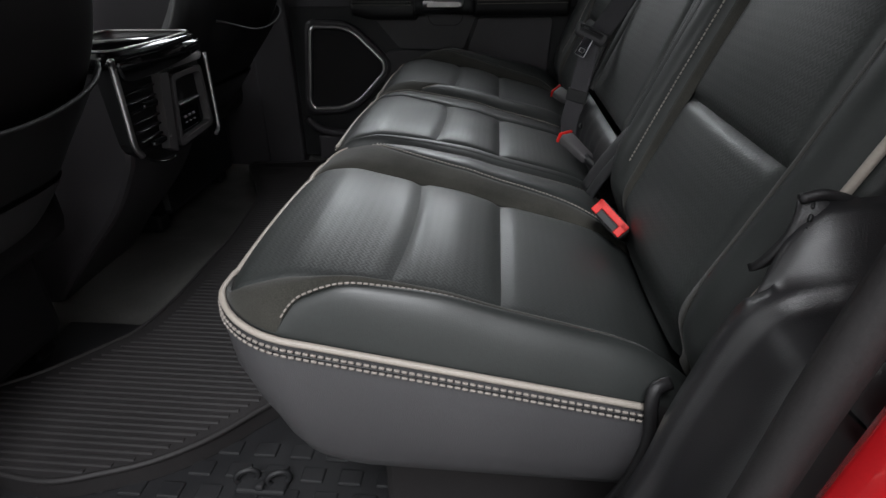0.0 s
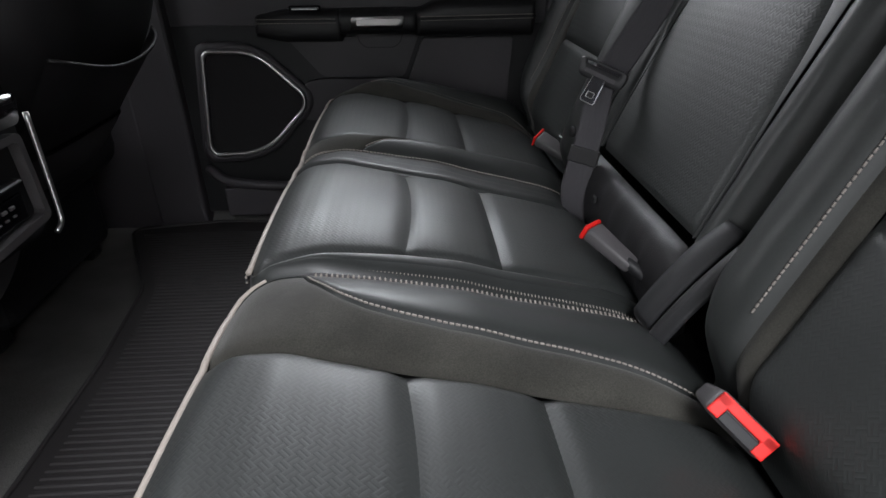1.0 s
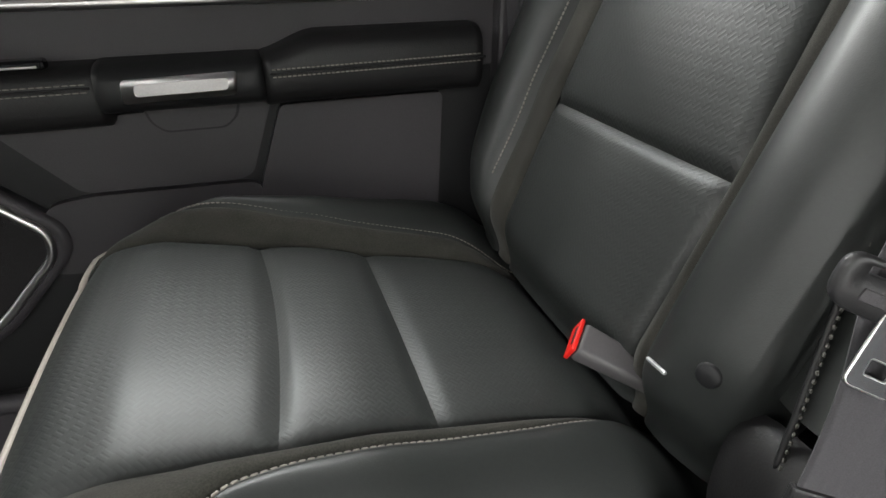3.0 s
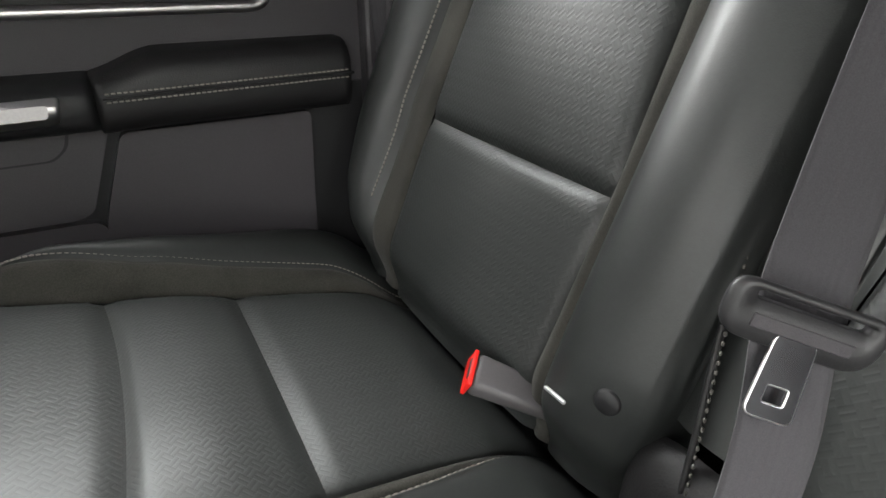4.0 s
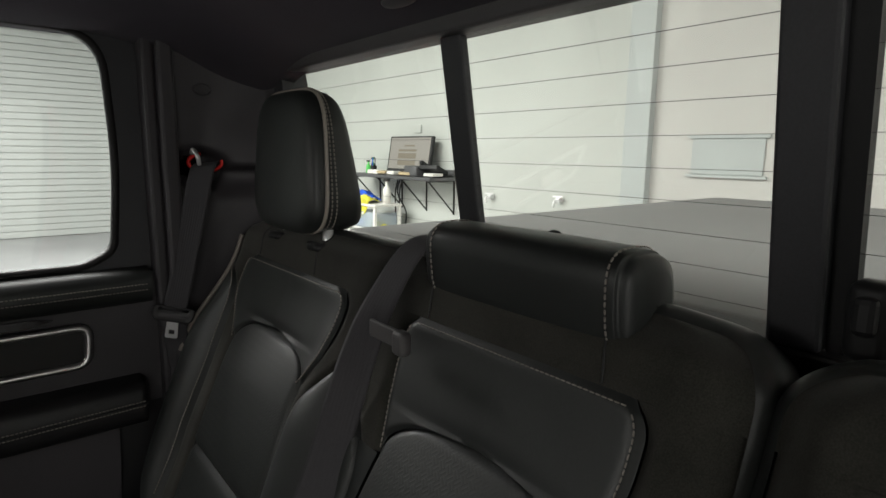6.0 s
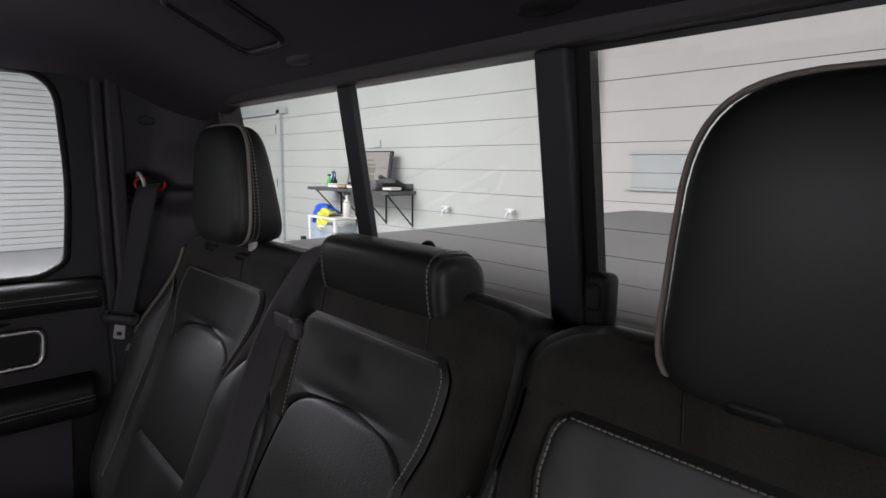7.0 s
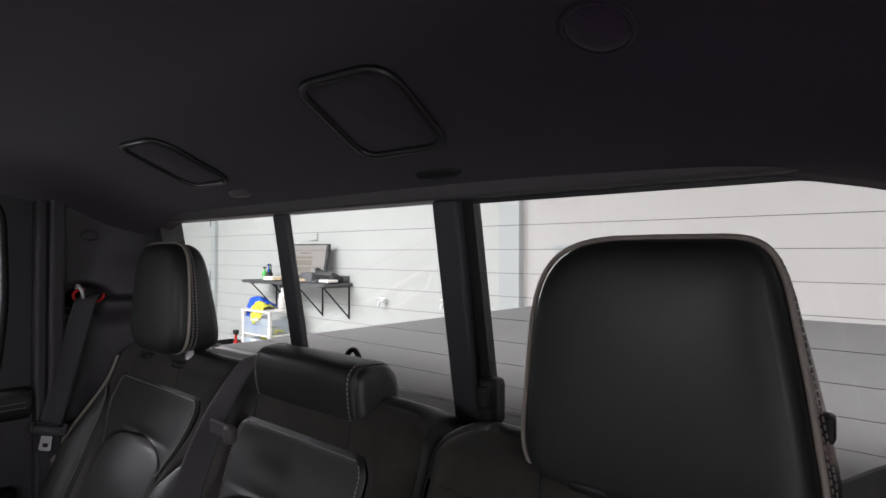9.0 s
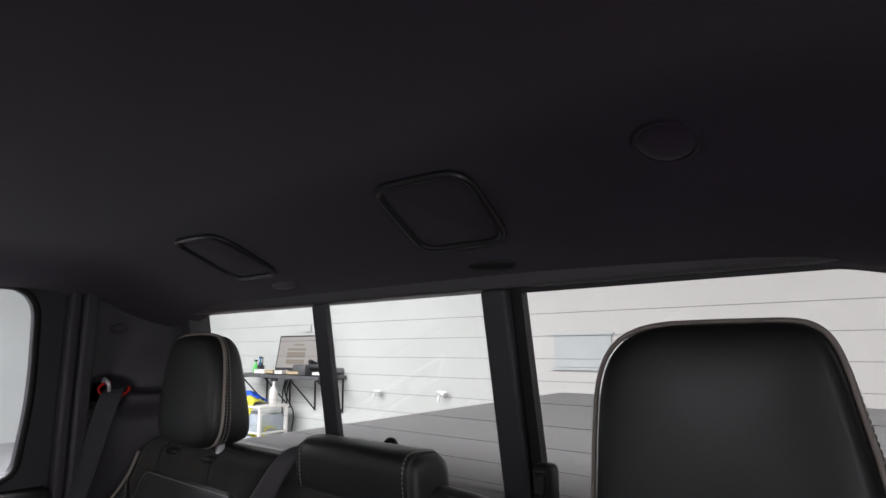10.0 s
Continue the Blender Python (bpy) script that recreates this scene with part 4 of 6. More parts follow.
lin = bmesh.new()
rows = []
for i in range(61):
    x = -1.10 + 1.60 * i / 60
    rows.append([lin.verts.new((x, -0.87 + 1.74 * j / 48, liner_z(x, -0.87 + 1.74 * j / 48))) for j in range(49)])
for i in range(60):
    for j in range(48):
        lin.faces.new((rows[i][j], rows[i][j + 1], rows[i + 1][j + 1], rows[i + 1][j]))
ext = bmesh.ops.extrude_face_region(lin, geom=lin.faces[:])
bmesh.ops.translate(lin, vec=(0, 0, 0.05), verts=[v for v in ext["geom"] if isinstance(v, bmesh.types.BMVert)])
bmesh.ops.recalc_face_normals(lin, faces=lin.faces)
ceiling = structure("ceiling", lin, M_HEADLINER, "black cloth headliner, dropping towards the rear window", "ceiling", True)


def on_liner(outline, drop):
    return [Vector((x, y, liner_z(x, y) - drop)) for x, y in outline]


def roof_speaker(cy):
    root = thing("roof_speaker", (0.36, cy, 1.30), "dark flush speaker with a rounded frame in the headliner", "speaker", "roof speakers")
    s = 1 if cy > 0 else -1
    outline = rounded([(0.250, cy - 0.068 + 0.012 * s), (0.242, cy + 0.058 + 0.012 * s), (0.372, cy + 0.080), (0.374, cy - 0.055)], 0.03, 8)
    mid = Vector((0.310, cy + 0.008))
    inner = [mid + (Vector(p[:2]) - mid) * 0.88 for p in outline]
    tube("frame", on_liner(outline, 0.003), 0.0048, M_TRIM, root, "black rounded frame", closed=True)
    rings = [on_liner([mid + (p - mid) * f for p in inner], 0.002 + 0.004 * (1 - f)) for f in (1.06, 0.8, 0.5, 0.2, 0.02)]
    sheet("grille", rings, M_HEADLINER, root, "fine dark speaker cloth", closed=True)


roof_speaker(-0.240)
roof_speaker(0.232)


def roof_button(x, y, rx, ry, mat, name, label):
    root = thing(name, (x, y, liner_z(x, y) - 0.01), label, "fitting", "headliner fittings")
    out = [(x + rx * math.cos(a), y + ry * math.sin(a)) for a in [2 * math.pi * k / 24 for k in range(24)]]
    m = Vector((x, y))
    rings = [on_liner([m + (Vector(p) - m) * f for p in out], d) for f, d in ((1.0, 0.0), (0.97, 0.002), (0.85, 0.0045), (0.5, 0.006), (0.02, 0.0065))]
    sheet("cap", rings, mat, root, "", closed=True)
    return root


roof_button(0.414, 0.220, 0.010, 0.038, M_GREYPL, "roof_clip", "small grey oval clip at the headliner's rear edge")
roof_button(0.428, -0.230, 0.010, 0.038, M_DARK, "roof_clip", "small dark oval clip at the headliner's rear edge")
hook = roof_button(0.280, -0.513, 0.024, 0.024, M_HEADLINER, "coat_hook", "round black coat hook folded flush in the headliner")
tube("hook_ring", on_liner([(0.280 + 0.025 * math.cos(a), -0.513 + 0.025 * math.sin(a)) for a in [2 * math.pi * k / 28 for k in range(28)]], 0.002), 0.0020, M_HEADLINER, hook, "black rim of the hook", closed=True)

# far door
DY = 0.812
door = thing("door_1", (-0.25, 0.86, 0.10), "closed rear door with charcoal trim, armrest, speaker and window", "car door", kind="structure")
part("door_panel", plate([(-0.80, 0.60), (0.249, 0.60), (0.250, 0.86), (-0.80, 0.86)], DY + 0.055, DY, "y", 0.004), M_PLASTIC, door, "charcoal moulded upper door panel")
# black here puts the shade of the recesses between the covers into the colour
part("lower_door_panel", plate([(-0.80, 0.10), (0.232, 0.10), (0.246, 0.30), (0.249, 0.599), (-0.80, 0.599)], DY + 0.055, DY + 0.002, "y", 0.004), M_DARK, door, "lower door panel, black for the shade in its recesses")
part("lower_band", plate(rounded([(-0.372, 0.462), (-0.318, 0.470), (-0.10, 0.464), (-0.105, 0.405), (-0.36, 0.36), (-0.40, 0.37)], 0.02, 5), DY + 0.01, DY - 0.012, "y", 0.006), M_PLASTIC, door, "moulded charcoal band below the pocket")
# padded top roll
sec = [(DY + 0.03, 0.800), (DY - 0.004, 0.802), (DY - 0.017, 0.815), (DY - 0.020, 0.838), (DY - 0.015, 0.860), (DY, 0.866), (DY + 0.03, 0.870), (DY + 0.06, 0.870)]
roll = sheet("top_roll", [[(-0.80 + 1.042 * k / 20, y, z) for y, z in sec] for k in range(21)], M_LEATHER, door, "padded black leather top of the door")
for zz, yy in ((0.829, DY - 0.0198), (0.840, DY - 0.0200)):
    stitches("stitching", [(-0.78 + 1.015 * k / 40, yy, zz) for k in range(41)], roll, r=0.0013)
# inlay with bright frame
inl = rounded([(-0.42, 0.700), (0.128, 0.700), (0.134, 0.772), (-0.50, 0.772)], [0.02, 0.022, 0.022, 0.02], 6)
part("inlay", plate(inl, DY + 0.01, DY - 0.006, "y"), M_INLAY, door, "dark textured inlay in the door")
tube("chrome_trim", [Vector((p[0], DY - 0.008, p[1])) for p in inl], 0.0072, M_CHROME, door, "satin chrome frame round the inlay", closed=True)
lev = part("release_lever", plate(rounded([(-0.355, 0.712), (-0.255, 0.714), (-0.262, 0.742), (-0.345, 0.742)], 0.012, 5), DY - 0.004, DY - 0.022, "y", 0.004), M_CHROME, door, "bright chrome inner door release", True)
part("lever_cup", plate(rounded([(-0.375, 0.703), (-0.225, 0.703), (-0.225, 0.760), (-0.375, 0.760)], 0.018, 5), DY - 0.002, DY - 0.009, "y", 0.003), M_GLOSS, lev)
part("upper_lip", plate(rounded([(-0.1, 0.784), (0.05, 0.784), (0.085, 0.792), (0.05, 0.797), (-0.1, 0.797)], 0.006, 4), DY + 0.01, DY - 0.007, "y", 0.003), M_GLOSS, door, "gloss black lip above the inlay")


def pad_bar(name, x0, x1, z0, z1, y_out, mat, label, r=0.016, tilt=0.0, nose=0.0, pinch=0.0):
    """A soft bar that stands out of the door, with a rounded section."""
    rows = []
    n = 28
    for k in range(n + 1):
        t = k / n
        x = x0 + (x1 - x0) * t
        e = min(t, 1 - t) * (x1 - x0)
        q = clamp(e / 0.010)
        near_end = 1 - smoothstep(0.0, 0.085, x - x0)
        za, zb = z0 + pinch * near_end, z1 - (nose + pinch) * near_end
        f = math.sqrt(max(0.0, 1 - (1 - q) ** 2))
        sec = []
        for j in range(13):
            a = -math.pi / 2 + math.pi * j / 12
            sec.append((x, DY + 0.004 - (DY + 0.004 - y_out) * f * abs(math.cos(a)) ** 0.45, (za + zb) / 2 + tilt * (x - x0) + (zb - za) / 2 * math.copysign(abs(math.sin(a)) ** 0.7, math.sin(a)) * (0.75 + 0.25 * f)))
        rows.append(sec)
    return sheet(name, rows, mat, door, label, flip=True)


pad_bar("switch_armrest", -0.475, -0.255, 0.562, 0.638, 0.762, M_SEATBACK, "black padded armrest section with window switch", pinch=0.014)
pad_bar("armrest", -0.088, 0.222, 0.574, 0.662, 0.752, M_SEATBACK, "black padded leather armrest with beige stitching", nose=0.024)
hub = pad_bar("pull_hub", -0.270, -0.072, 0.580, 0.639, 0.742, M_DARK, "moulded charcoal pull handle hub")
for zz, yy in ((0.613, 0.7512), (0.622, 0.7514)):
    stitches("stitching", [(-0.068 + 0.280 * k / 20, yy, zz + 0.004 * k / 20) for k in range(21)], door, r=0.0011)
    stitches("stitching", [(-0.462 + 0.19 * k / 20, yy + 0.0098, zz - 0.004) for k in range(21)], door, r=0.0009, length=0.007, gap=0.0012)
tube("seam_cord", [(-0.070 + 0.284 * k / 20, 0.7508, 0.6175 + 0.004 * k / 20) for k in range(21)], 0.0020, M_DARK, door, "dark seam between the stitch rows", seg=6)
tube("seam_cord", [(-0.464 + 0.194 * k / 20, 0.7604, 0.6135) for k in range(21)], 0.0018, M_DARK, door, "dark seam between the stitch rows", seg=6)
part("pull_handle", plate(rounded([(-0.236, 0.597), (-0.112, 0.599), (-0.108, 0.625), (-0.234, 0.623)], 0.005, 4), 0.752, 0.7385, "y", 0.003), M_CHROME, hub, "satin chrome pull handle", True)
part("handle_inset", plate(rounded([(-0.222, 0.6045), (-0.121, 0.6055), (-0.119, 0.619), (-0.221, 0.618)], 0.004, 4), 0.740, 0.7378, "y"), M_HANDLE, hub, "ribbed bright inset")
sw = part("window_switch", rbox((0.075, 0.018, 0.012), (-0.345, 0.772, 0.642), 0.004), M_GLOSS, door, "gloss black window switch")
part("switch_line", rbox((0.06, 0.003, 0.003), (-0.345, 0.7615, 0.640), 0.001), M_CHROME, sw)
# lower door: map pocket, side field, grab tab
part("pocket_cover", plate(rounded([(-0.400, 0.567), (-0.322, 0.476), (-0.128, 0.471), (-0.110, 0.478), (-0.074, 0.572), (-0.08, 0.578)], 0.014, 5), DY + 0.01, DY - 0.014, "y", 0.006), M_PLASTIC, door, "charcoal lower door panel")
part("side_field", plate(rounded([(-0.062, 0.568), (0.168, 0.568), (0.158, 0.370), (-0.118, 0.390), (-0.098, 0.470)], 0.010, 5), DY + 0.01, DY - 0.013, "y", 0.006), M_PLASTIC, door, "charcoal flat field behind the seat")
part("tab_gap", plate(rounded([(-0.2295, 0.583), (-0.1105, 0.583), (-0.1165, 0.559), (-0.1335, 0.545), (-0.2075, 0.545), (-0.2235, 0.559)], 0.008, 5), DY - 0.012, DY - 0.0152, "y"), M_DARK, door, "")
part("grab_tab", plate(rounded([(-0.226, 0.583), (-0.114, 0.583), (-0.120, 0.560), (-0.135, 0.548), (-0.206, 0.548), (-0.220, 0.560)], 0.008, 5), DY - 0.012, DY - 0.018, "y", 0.002), M_PLASTIC, door, "small charcoal cover tab")
# speaker with bright rim and moulded surround
spk = [(-0.612, 0.541), (-0.487, 0.541), (-0.374, 0.432), (-0.376, 0.398), (-0.468, 0.303), (-0.530, 0.278), (-0.628, 0.275), (-0.640, 0.30)]
spo = rounded(spk, [0.02, 0.05, 0.03, 0.03, 0.05, 0.05, 0.02, 0.02], 6)
sm = Vector((-0.51, 0.41))
bez = [sm + (Vector(p) - sm) * 1.16 for p in spo]
part("speaker_surround", ring_plate(bez, spo, DY + 0.005, DY - 0.022), M_PLASTIC, door, "moulded charcoal speaker surround", True)
part("speaker_grille", plate(spo, DY + 0.006, DY - 0.014, "y"), M_GRILLE, door, "black speaker mesh")
tube("speaker_rim", [Vector((p[0], DY - 0.022, p[1])) for p in spo], 0.0060, M_CHROME, door, "bright satin chrome speaker rim", closed=True)
# bottle pocket lip below
tube("pocket_lip", smooth_line([(-0.66, DY - 0.01, 0.235), (-0.60, DY - 0.04, 0.205), (-0.45, DY - 0.045, 0.190), (-0.2, DY - 0.045, 0.186), (0.1, DY - 0.04, 0.19)], 30), 0.014, M_PLASTIC, door, "lower door pocket lip")
part("door_pocket", span(-0.62, 0.12, DY - 0.042, DY + 0.002, 0.10, 0.185, 0.006), M_PLASTIC, door, "charcoal door pocket")
# window of the door
wo = rounded([(-0.70, 0.875), (0.140, 0.875), (0.190, 0.902), (0.205, 1.06), (0.196, 1.295), (-0.62, 1.305)], [0.01, 0.02, 0.02, 0.2, 0.07, 0.08], 8)
wf = [(-0.80, 0.86), (0.252, 0.86), (0.262, 0.90), (0.275, 1.08), (0.256, 1.34), (-0.80, 1.34)]
wfo = rounded(wf, [0.002] * 6, 8)
part("window_frame", ring_plate(wfo, wo, DY + 0.07, DY + 0.02), M_POST, door, "dark window frame")
g = part("window_pane", plate(wo, DY + 0.050, DY + 0.046, "y"), M_TINT, door, "tinted door window")
g.visible_shadow = False
tube("window_seal", [Vector((p[0], DY + 0.022, p[1])) for p in wo], 0.007, M_RUBBER, door, "black rubber window seal", closed=True)
# door seal beside the door's rear edge
structure("trim", join(span(0.250, 0.272, 0.79, 0.85, 0.10, 1.31, 0.006), span(0.272, 0.300, 0.772, 0.86, 0.10, 1.31, 0.006)), M_PLASTIC, "dark vertical door opening trim with rubber seal", "trim")

# rear corner panel with the belt outlet
rows = []
for i in range(137):
    z = 0.30 + 1.02 * i / 136
    row = []
    for j in range(25):
        u = j / 24
        x = 0.296 + u * 0.20
        y = 0.800 - 0.03 * smoothstep(0.3, 1.0, u) - 0.050 * smoothstep(0.82, 1.0, u) - 0.02 * smoothstep(1.15, 1.3, z)
        d = math.hypot((x - 0.342) / 0.050, (z - 1.058) / 0.036)
        y += 0.030 * smoothstep(1.15, 0.75, d)
        under = smoothstep(1.063, 1.052, z) * smoothstep(0.985, 1.040, z) * smoothstep(0.30, 0.42, u)
        ledge = smoothstep(1.20, 1.06, z) * smoothstep(1.050, 1.062, z) * smoothstep(0.25, 0.6, u)
        y += 0.026 * under
        row.append((x, y - 0.020 * ledge, z))
    rows.append(row)
corner = sheet("pillar_trim", rows, M_PLASTIC, None, "", flip=True)
tagged(corner, "moulded charcoal corner panel beside the rear window", "trim", "", "structure")
s = corner.modifiers.new("thickness", "SOLIDIFY")
s.thickness, s.offset = 0.02, 1
tube("panel_plug", [Vector((0.352 + 0.016 * math.cos(a), 0.789, 1.205 + 0.010 * math.sin(a))) for a in [2 * math.pi * k / 20 for k in range(20)]], 0.002, M_PLASTIC, corner, "", closed=True)

# wall and openings on the near side: C-pillar, sill, the open door's frame
structure("wall_far", join(span(0.29, 0.525, 0.83, 0.93, 0.0, 1.38), span(-0.80, 0.62, 0.875, 0.93, 0.0, 0.10)), M_DARK, "outer body side behind the corner trim", "wall")
# swept moulding from the sill up the door opening's rear edge
path = smooth_line([(0.05, -0.775, 0.245), (0.105, -0.775, 0.290), (0.132, -0.775, 0.365), (0.144, -0.775, 0.426), (0.156, -0.775, 0.474), (0.167, -0.775, 0.512), (0.182, -0.775, 0.541), (0.210, -0.775, 0.556), (0.26, -0.775, 0.565), (0.46, -0.775, 0.58)], 60)
sec = [(-0.010, -0.04), (-0.006, -0.006), (-0.003, 0.0), (0.0, 0.0015), (0.003, 0.0), (0.008, -0.006), (0.020, -0.009), (0.040, -0.011), (0.058, -0.014), (0.066, -0.021), (0.078, -0.035), (0.10, -0.055), (0.118, -0.085), (0.125, -0.12)]
rows = []
for i, p in enumerate(path):
    a, b = path[max(0, i - 1)], path[min(len(path) - 1, i + 1)]
    t = (b - a).normalized()
    nrm = Vector((-t.z, 0, t.x))
    lift = smoothstep(0.66, 0.80, i / (len(path) - 1))
    inner = [p + Vector((0.004 * lift, 0.012 + (o - 0.012) * lift, h * lift + 0.001)) for o, h in ((0.042, 0.040), (0.033, 0.035), (0.021, 0.022), (0.010, 0.008))]
    rows.append(inner + [p + nrm * h + Vector((0, -o, 0)) for o, h in sec[3:]])
pl = sheet("pillar_trim", rows, M_TRIM, None, "")
tagged(pl, "glossy charcoal moulding round the seat base and door opening", "trim", "", "structure")
sd = pl.modifiers.new("thickness", "SOLIDIFY")
sd.thickness, sd.offset = 0.01, 1

# black leather flap between the backrest's outer edge and the moulding
rows = []
for i in range(61):
    t = i / 60
    hi_p = Vector((0.203 + 0.267 * t, -0.733, 0.612 - 0.010 * smoothstep(0.0, 0.25, t) - 0.004 * smoothstep(0.06, 0.0, t)))
    lo_p = Vector((0.182 + 0.288 * t, -0.740, 0.550 + 0.034 * smoothstep(0.0, 0.13, t) + 0.004 * t))
    rows.append([hi_p.lerp(lo_p, u) + Vector((0, -0.012 * math.sin(math.pi * u) ** 0.6 - 0.0022 * math.sin(16 * t + 5 * u) * u, 0.0012 * math.sin(23 * t + 2 * u))) for u in [j / 14 for j in range(15)]])
flap = sheet("seat_flap", rows, M_SEATBACK, None, "")
tagged(flap, "loose black leather flap beside the backrest", "trim", "", "structure")
fm = flap.modifiers.new("thickness", "SOLIDIFY")
fm.thickness = 0.006
stitches("edge_stitching", [Vector(p) + Vector((0.004, -0.003, 0)) for p in rows[1]], flap, r=0.0016, length=0.0050, gap=0.0045, mat=M_SEATBACK, label="coarse black edge stitches")
tube("flap_hem", [Vector(r[0]) + Vector((0, -0.002, 0.001)) for r in rows], 0.0042, M_SEATBACK, flap, "rolled upper hem", seg=8)

# near side of the cab: red body, opening seal, front part
body = plate(rounded([(0.06, -0.10), (0.115, 0.30), (0.150, 0.50), (0.172, 0.62), (0.235, 0.95), (0.27, 1.38), (0.66, 1.38), (0.66, -0.10)], 0.03, 5), -0.905, -1.00, "y", 0.012)
structure("wall_near", body, M_PAINT_RED, "glossy red body side behind the open door", "wall", True)
tube_seal = tube("door_seal", smooth_line([(0.02, -0.895, 0.13), (0.085, -0.895, 0.28), (0.130, -0.895, 0.45), (0.155, -0.895, 0.60), (0.205, -0.895, 0.85), (0.24, -0.895, 1.1), (0.245, -0.88, 1.27)], 50), 0.012, M_RUBBER, None, "")
tagged(tube_seal, "black rubber seal round the open door frame", "trim", "", "structure")
structure("trim_near", join(span(0.30, 0.62, -0.90, -0.80, 0.40, 1.33, 0.01), span(-0.85, 0.16, -0.99, -0.80, 0.02, 0.075, 0.01)), M_PLASTIC, "charcoal inner body trim and door sill beside the seat", "trim")
for s, nm in ((1, "wall_front_far"), (-1, "wall_front_near")):
    y0, y1 = (0.80, 0.90) if s > 0 else (-0.90, -0.80)
    structure(nm, join(span(-1.95, -0.80, y0, y1, 0.0, 0.82), span(-0.82, -0.685, y0 - 0.02 if s > 0 else y0, y1 if s > 0 else y1 + 0.02, 0.0, 1.36, 0.01), span(-1.25, -0.80, y0, y1, 1.28, 1.36)), M_PLASTIC, "dark front door trim and centre pillar", "wall")
# extra depth inside the near pillar, added to keep light off the headrest
structure("pillar_near", span(-0.82, -0.70, -0.80, -0.725, 0.82, 1.33, 0.02), M_PLASTIC, "charcoal inner trim on the near centre pillar, added to block light", "pillar")
structure("wall_front", span(-2.0, -1.9, -0.90, 0.90, 0.0, 0.86), M_DARK, "dark dashboard end of the cabin", "wall")
structure("roof", span(-1.1, 0.62, -0.92, 0.92, 1.41, 1.44, 0.01), M_PAINT_RED, "red outer roof of the cab", "roof")


# ---- front seats ----
def front_seat(cy, xb, label):
    root = thing("front_seat", (xb - 0.3, cy, FLOOR), label, "car seat", "front seats")

    def back_row(z, bulge):
        row = []
        w = 0.245 + 0.012 * math.sin((z - 0.3) * 4) - 0.05 * smoothstep(0.85, 1.05, z)
        for k in range(25):
            u = -1 + 2 * k / 24
            y = cy + w * math.copysign(abs(u) ** 0.8, u)
            x = xb - 0.22 * smoothstep(0.74, 0.26, z) - 0.20 * smoothstep(0.75, 1.2, z) - 0.10 * abs(u) ** 4 - bulge
            row.append((x, y, z))
        return row
    zs = [0.33 + 0.72 * k / 30 for k in range(31)]
    shell = sheet("seat_back", [back_row(z, 0.03 * smoothstep(0.40, 0.33, z) + 0.05 * smoothstep(1.0, 1.05, z)) for z in zs], M_SEATBACK, root, "black leather rear face of the front seat")
    so = shell.modifiers.new("thickness", "SOLIDIFY")
    so.thickness, so.offset = 0.09, -1
    # map pocket with a stiff upper edge
    rows = []
    for k in range(14):
        z = 0.455 + 0.155 * k / 13
        r = back_row(z, -0.005 - 0.010 * (k / 13) ** 1.5)
        m = [r[i] for i in range(3, 22)]
        rows.append([(x, y, zz - (0.030 * (1 - ((y - cy) / 0.18) ** 2) if k == 13 else 0.030 * (k / 13) * (1 - ((y - cy) / 0.18) ** 2))) for x, y, zz in m])
    pk = sheet("map_pocket", rows, M_SEATBACK, root, "black map pocket on the seat back")
    tube("pocket_edge", [Vector(p) + Vector((0.002, 0, 0)) for p in rows[-1]], 0.0035, M_SEATBACK, pk, "")
    sheet("lower_shell", [[(x + 0.006, y, z) for x, y, z in back_row(0.345 + 0.100 * k / 8, 0.030 * (1 - k / 8) ** 2 - 0.004)] for k in range(9)], M_VINYL, root, "charcoal lower shell")
    part("seat_cushion", rbox((0.50, 0.50, 0.14), (xb - 0.46, cy, 0.37), 0.05, 3), M_SEATBACK, root, "", True)
    part("seat_base", rbox((0.36, 0.42, 0.20), (xb - 0.46, cy, 0.21), 0.02, 2), M_DARK, root, "dark seat base with motor")
    for s in (-0.19, 0.19):
        part("seat_rail", rbox((0.56, 0.05, 0.05), (xb - 0.60, cy + s, FLOOR + 0.035), 0.008, 2), M_DARK, root, "black floor rail")
        part("rail_bolt", rbox((0.024, 0.024, 0.014), (xb - 0.38, cy + s, FLOOR + 0.066), 0.005, 2), M_GREYMETAL, root, "dull bolt head")
    part("headrest", rbox((0.09, 0.25, 0.20), (xb - 0.26, cy, 1.14), 0.035, 3), M_SEATBACK, root, "", True)
    return root


front_seat(0.44, -0.605, "black leather front passenger seat with a map pocket")
front_seat(-0.50, -0.545, "black leather driver seat seen from behind")

# ---- centre console ----
con = thing("centre_console", (-0.9, -0.03, FLOOR), "black centre console with rear vents, chrome edging and sockets", "console")
face_o = rounded([(-0.176, 0.600), (0.128, 0.600), (0.118, 0.402), (0.100, 0.390), (-0.060, 0.392), (-0.120, 0.402), (-0.162, 0.432)], [0.02, 0.02, 0.015, 0.02, 0.03, 0.03, 0.03], 5)
part("console_body", plate(rounded([(-1.5, 0.575), (-0.70, 0.575), (-0.69, 0.41), (-0.75, 0.30), (-0.88, 0.16), (-0.95, FLOOR + 0.02), (-1.5, FLOOR + 0.02)], [0.01, 0.01, 0.03, 0.08, 0.08, 0.02, 0.01], 6), -0.150, 0.112, "y", 0.012), M_PLASTIC, con, "charcoal console body")
part("rear_face", plate(face_o, -0.70, -0.668, "x", 0.0), M_DARK, con, "black rear face")
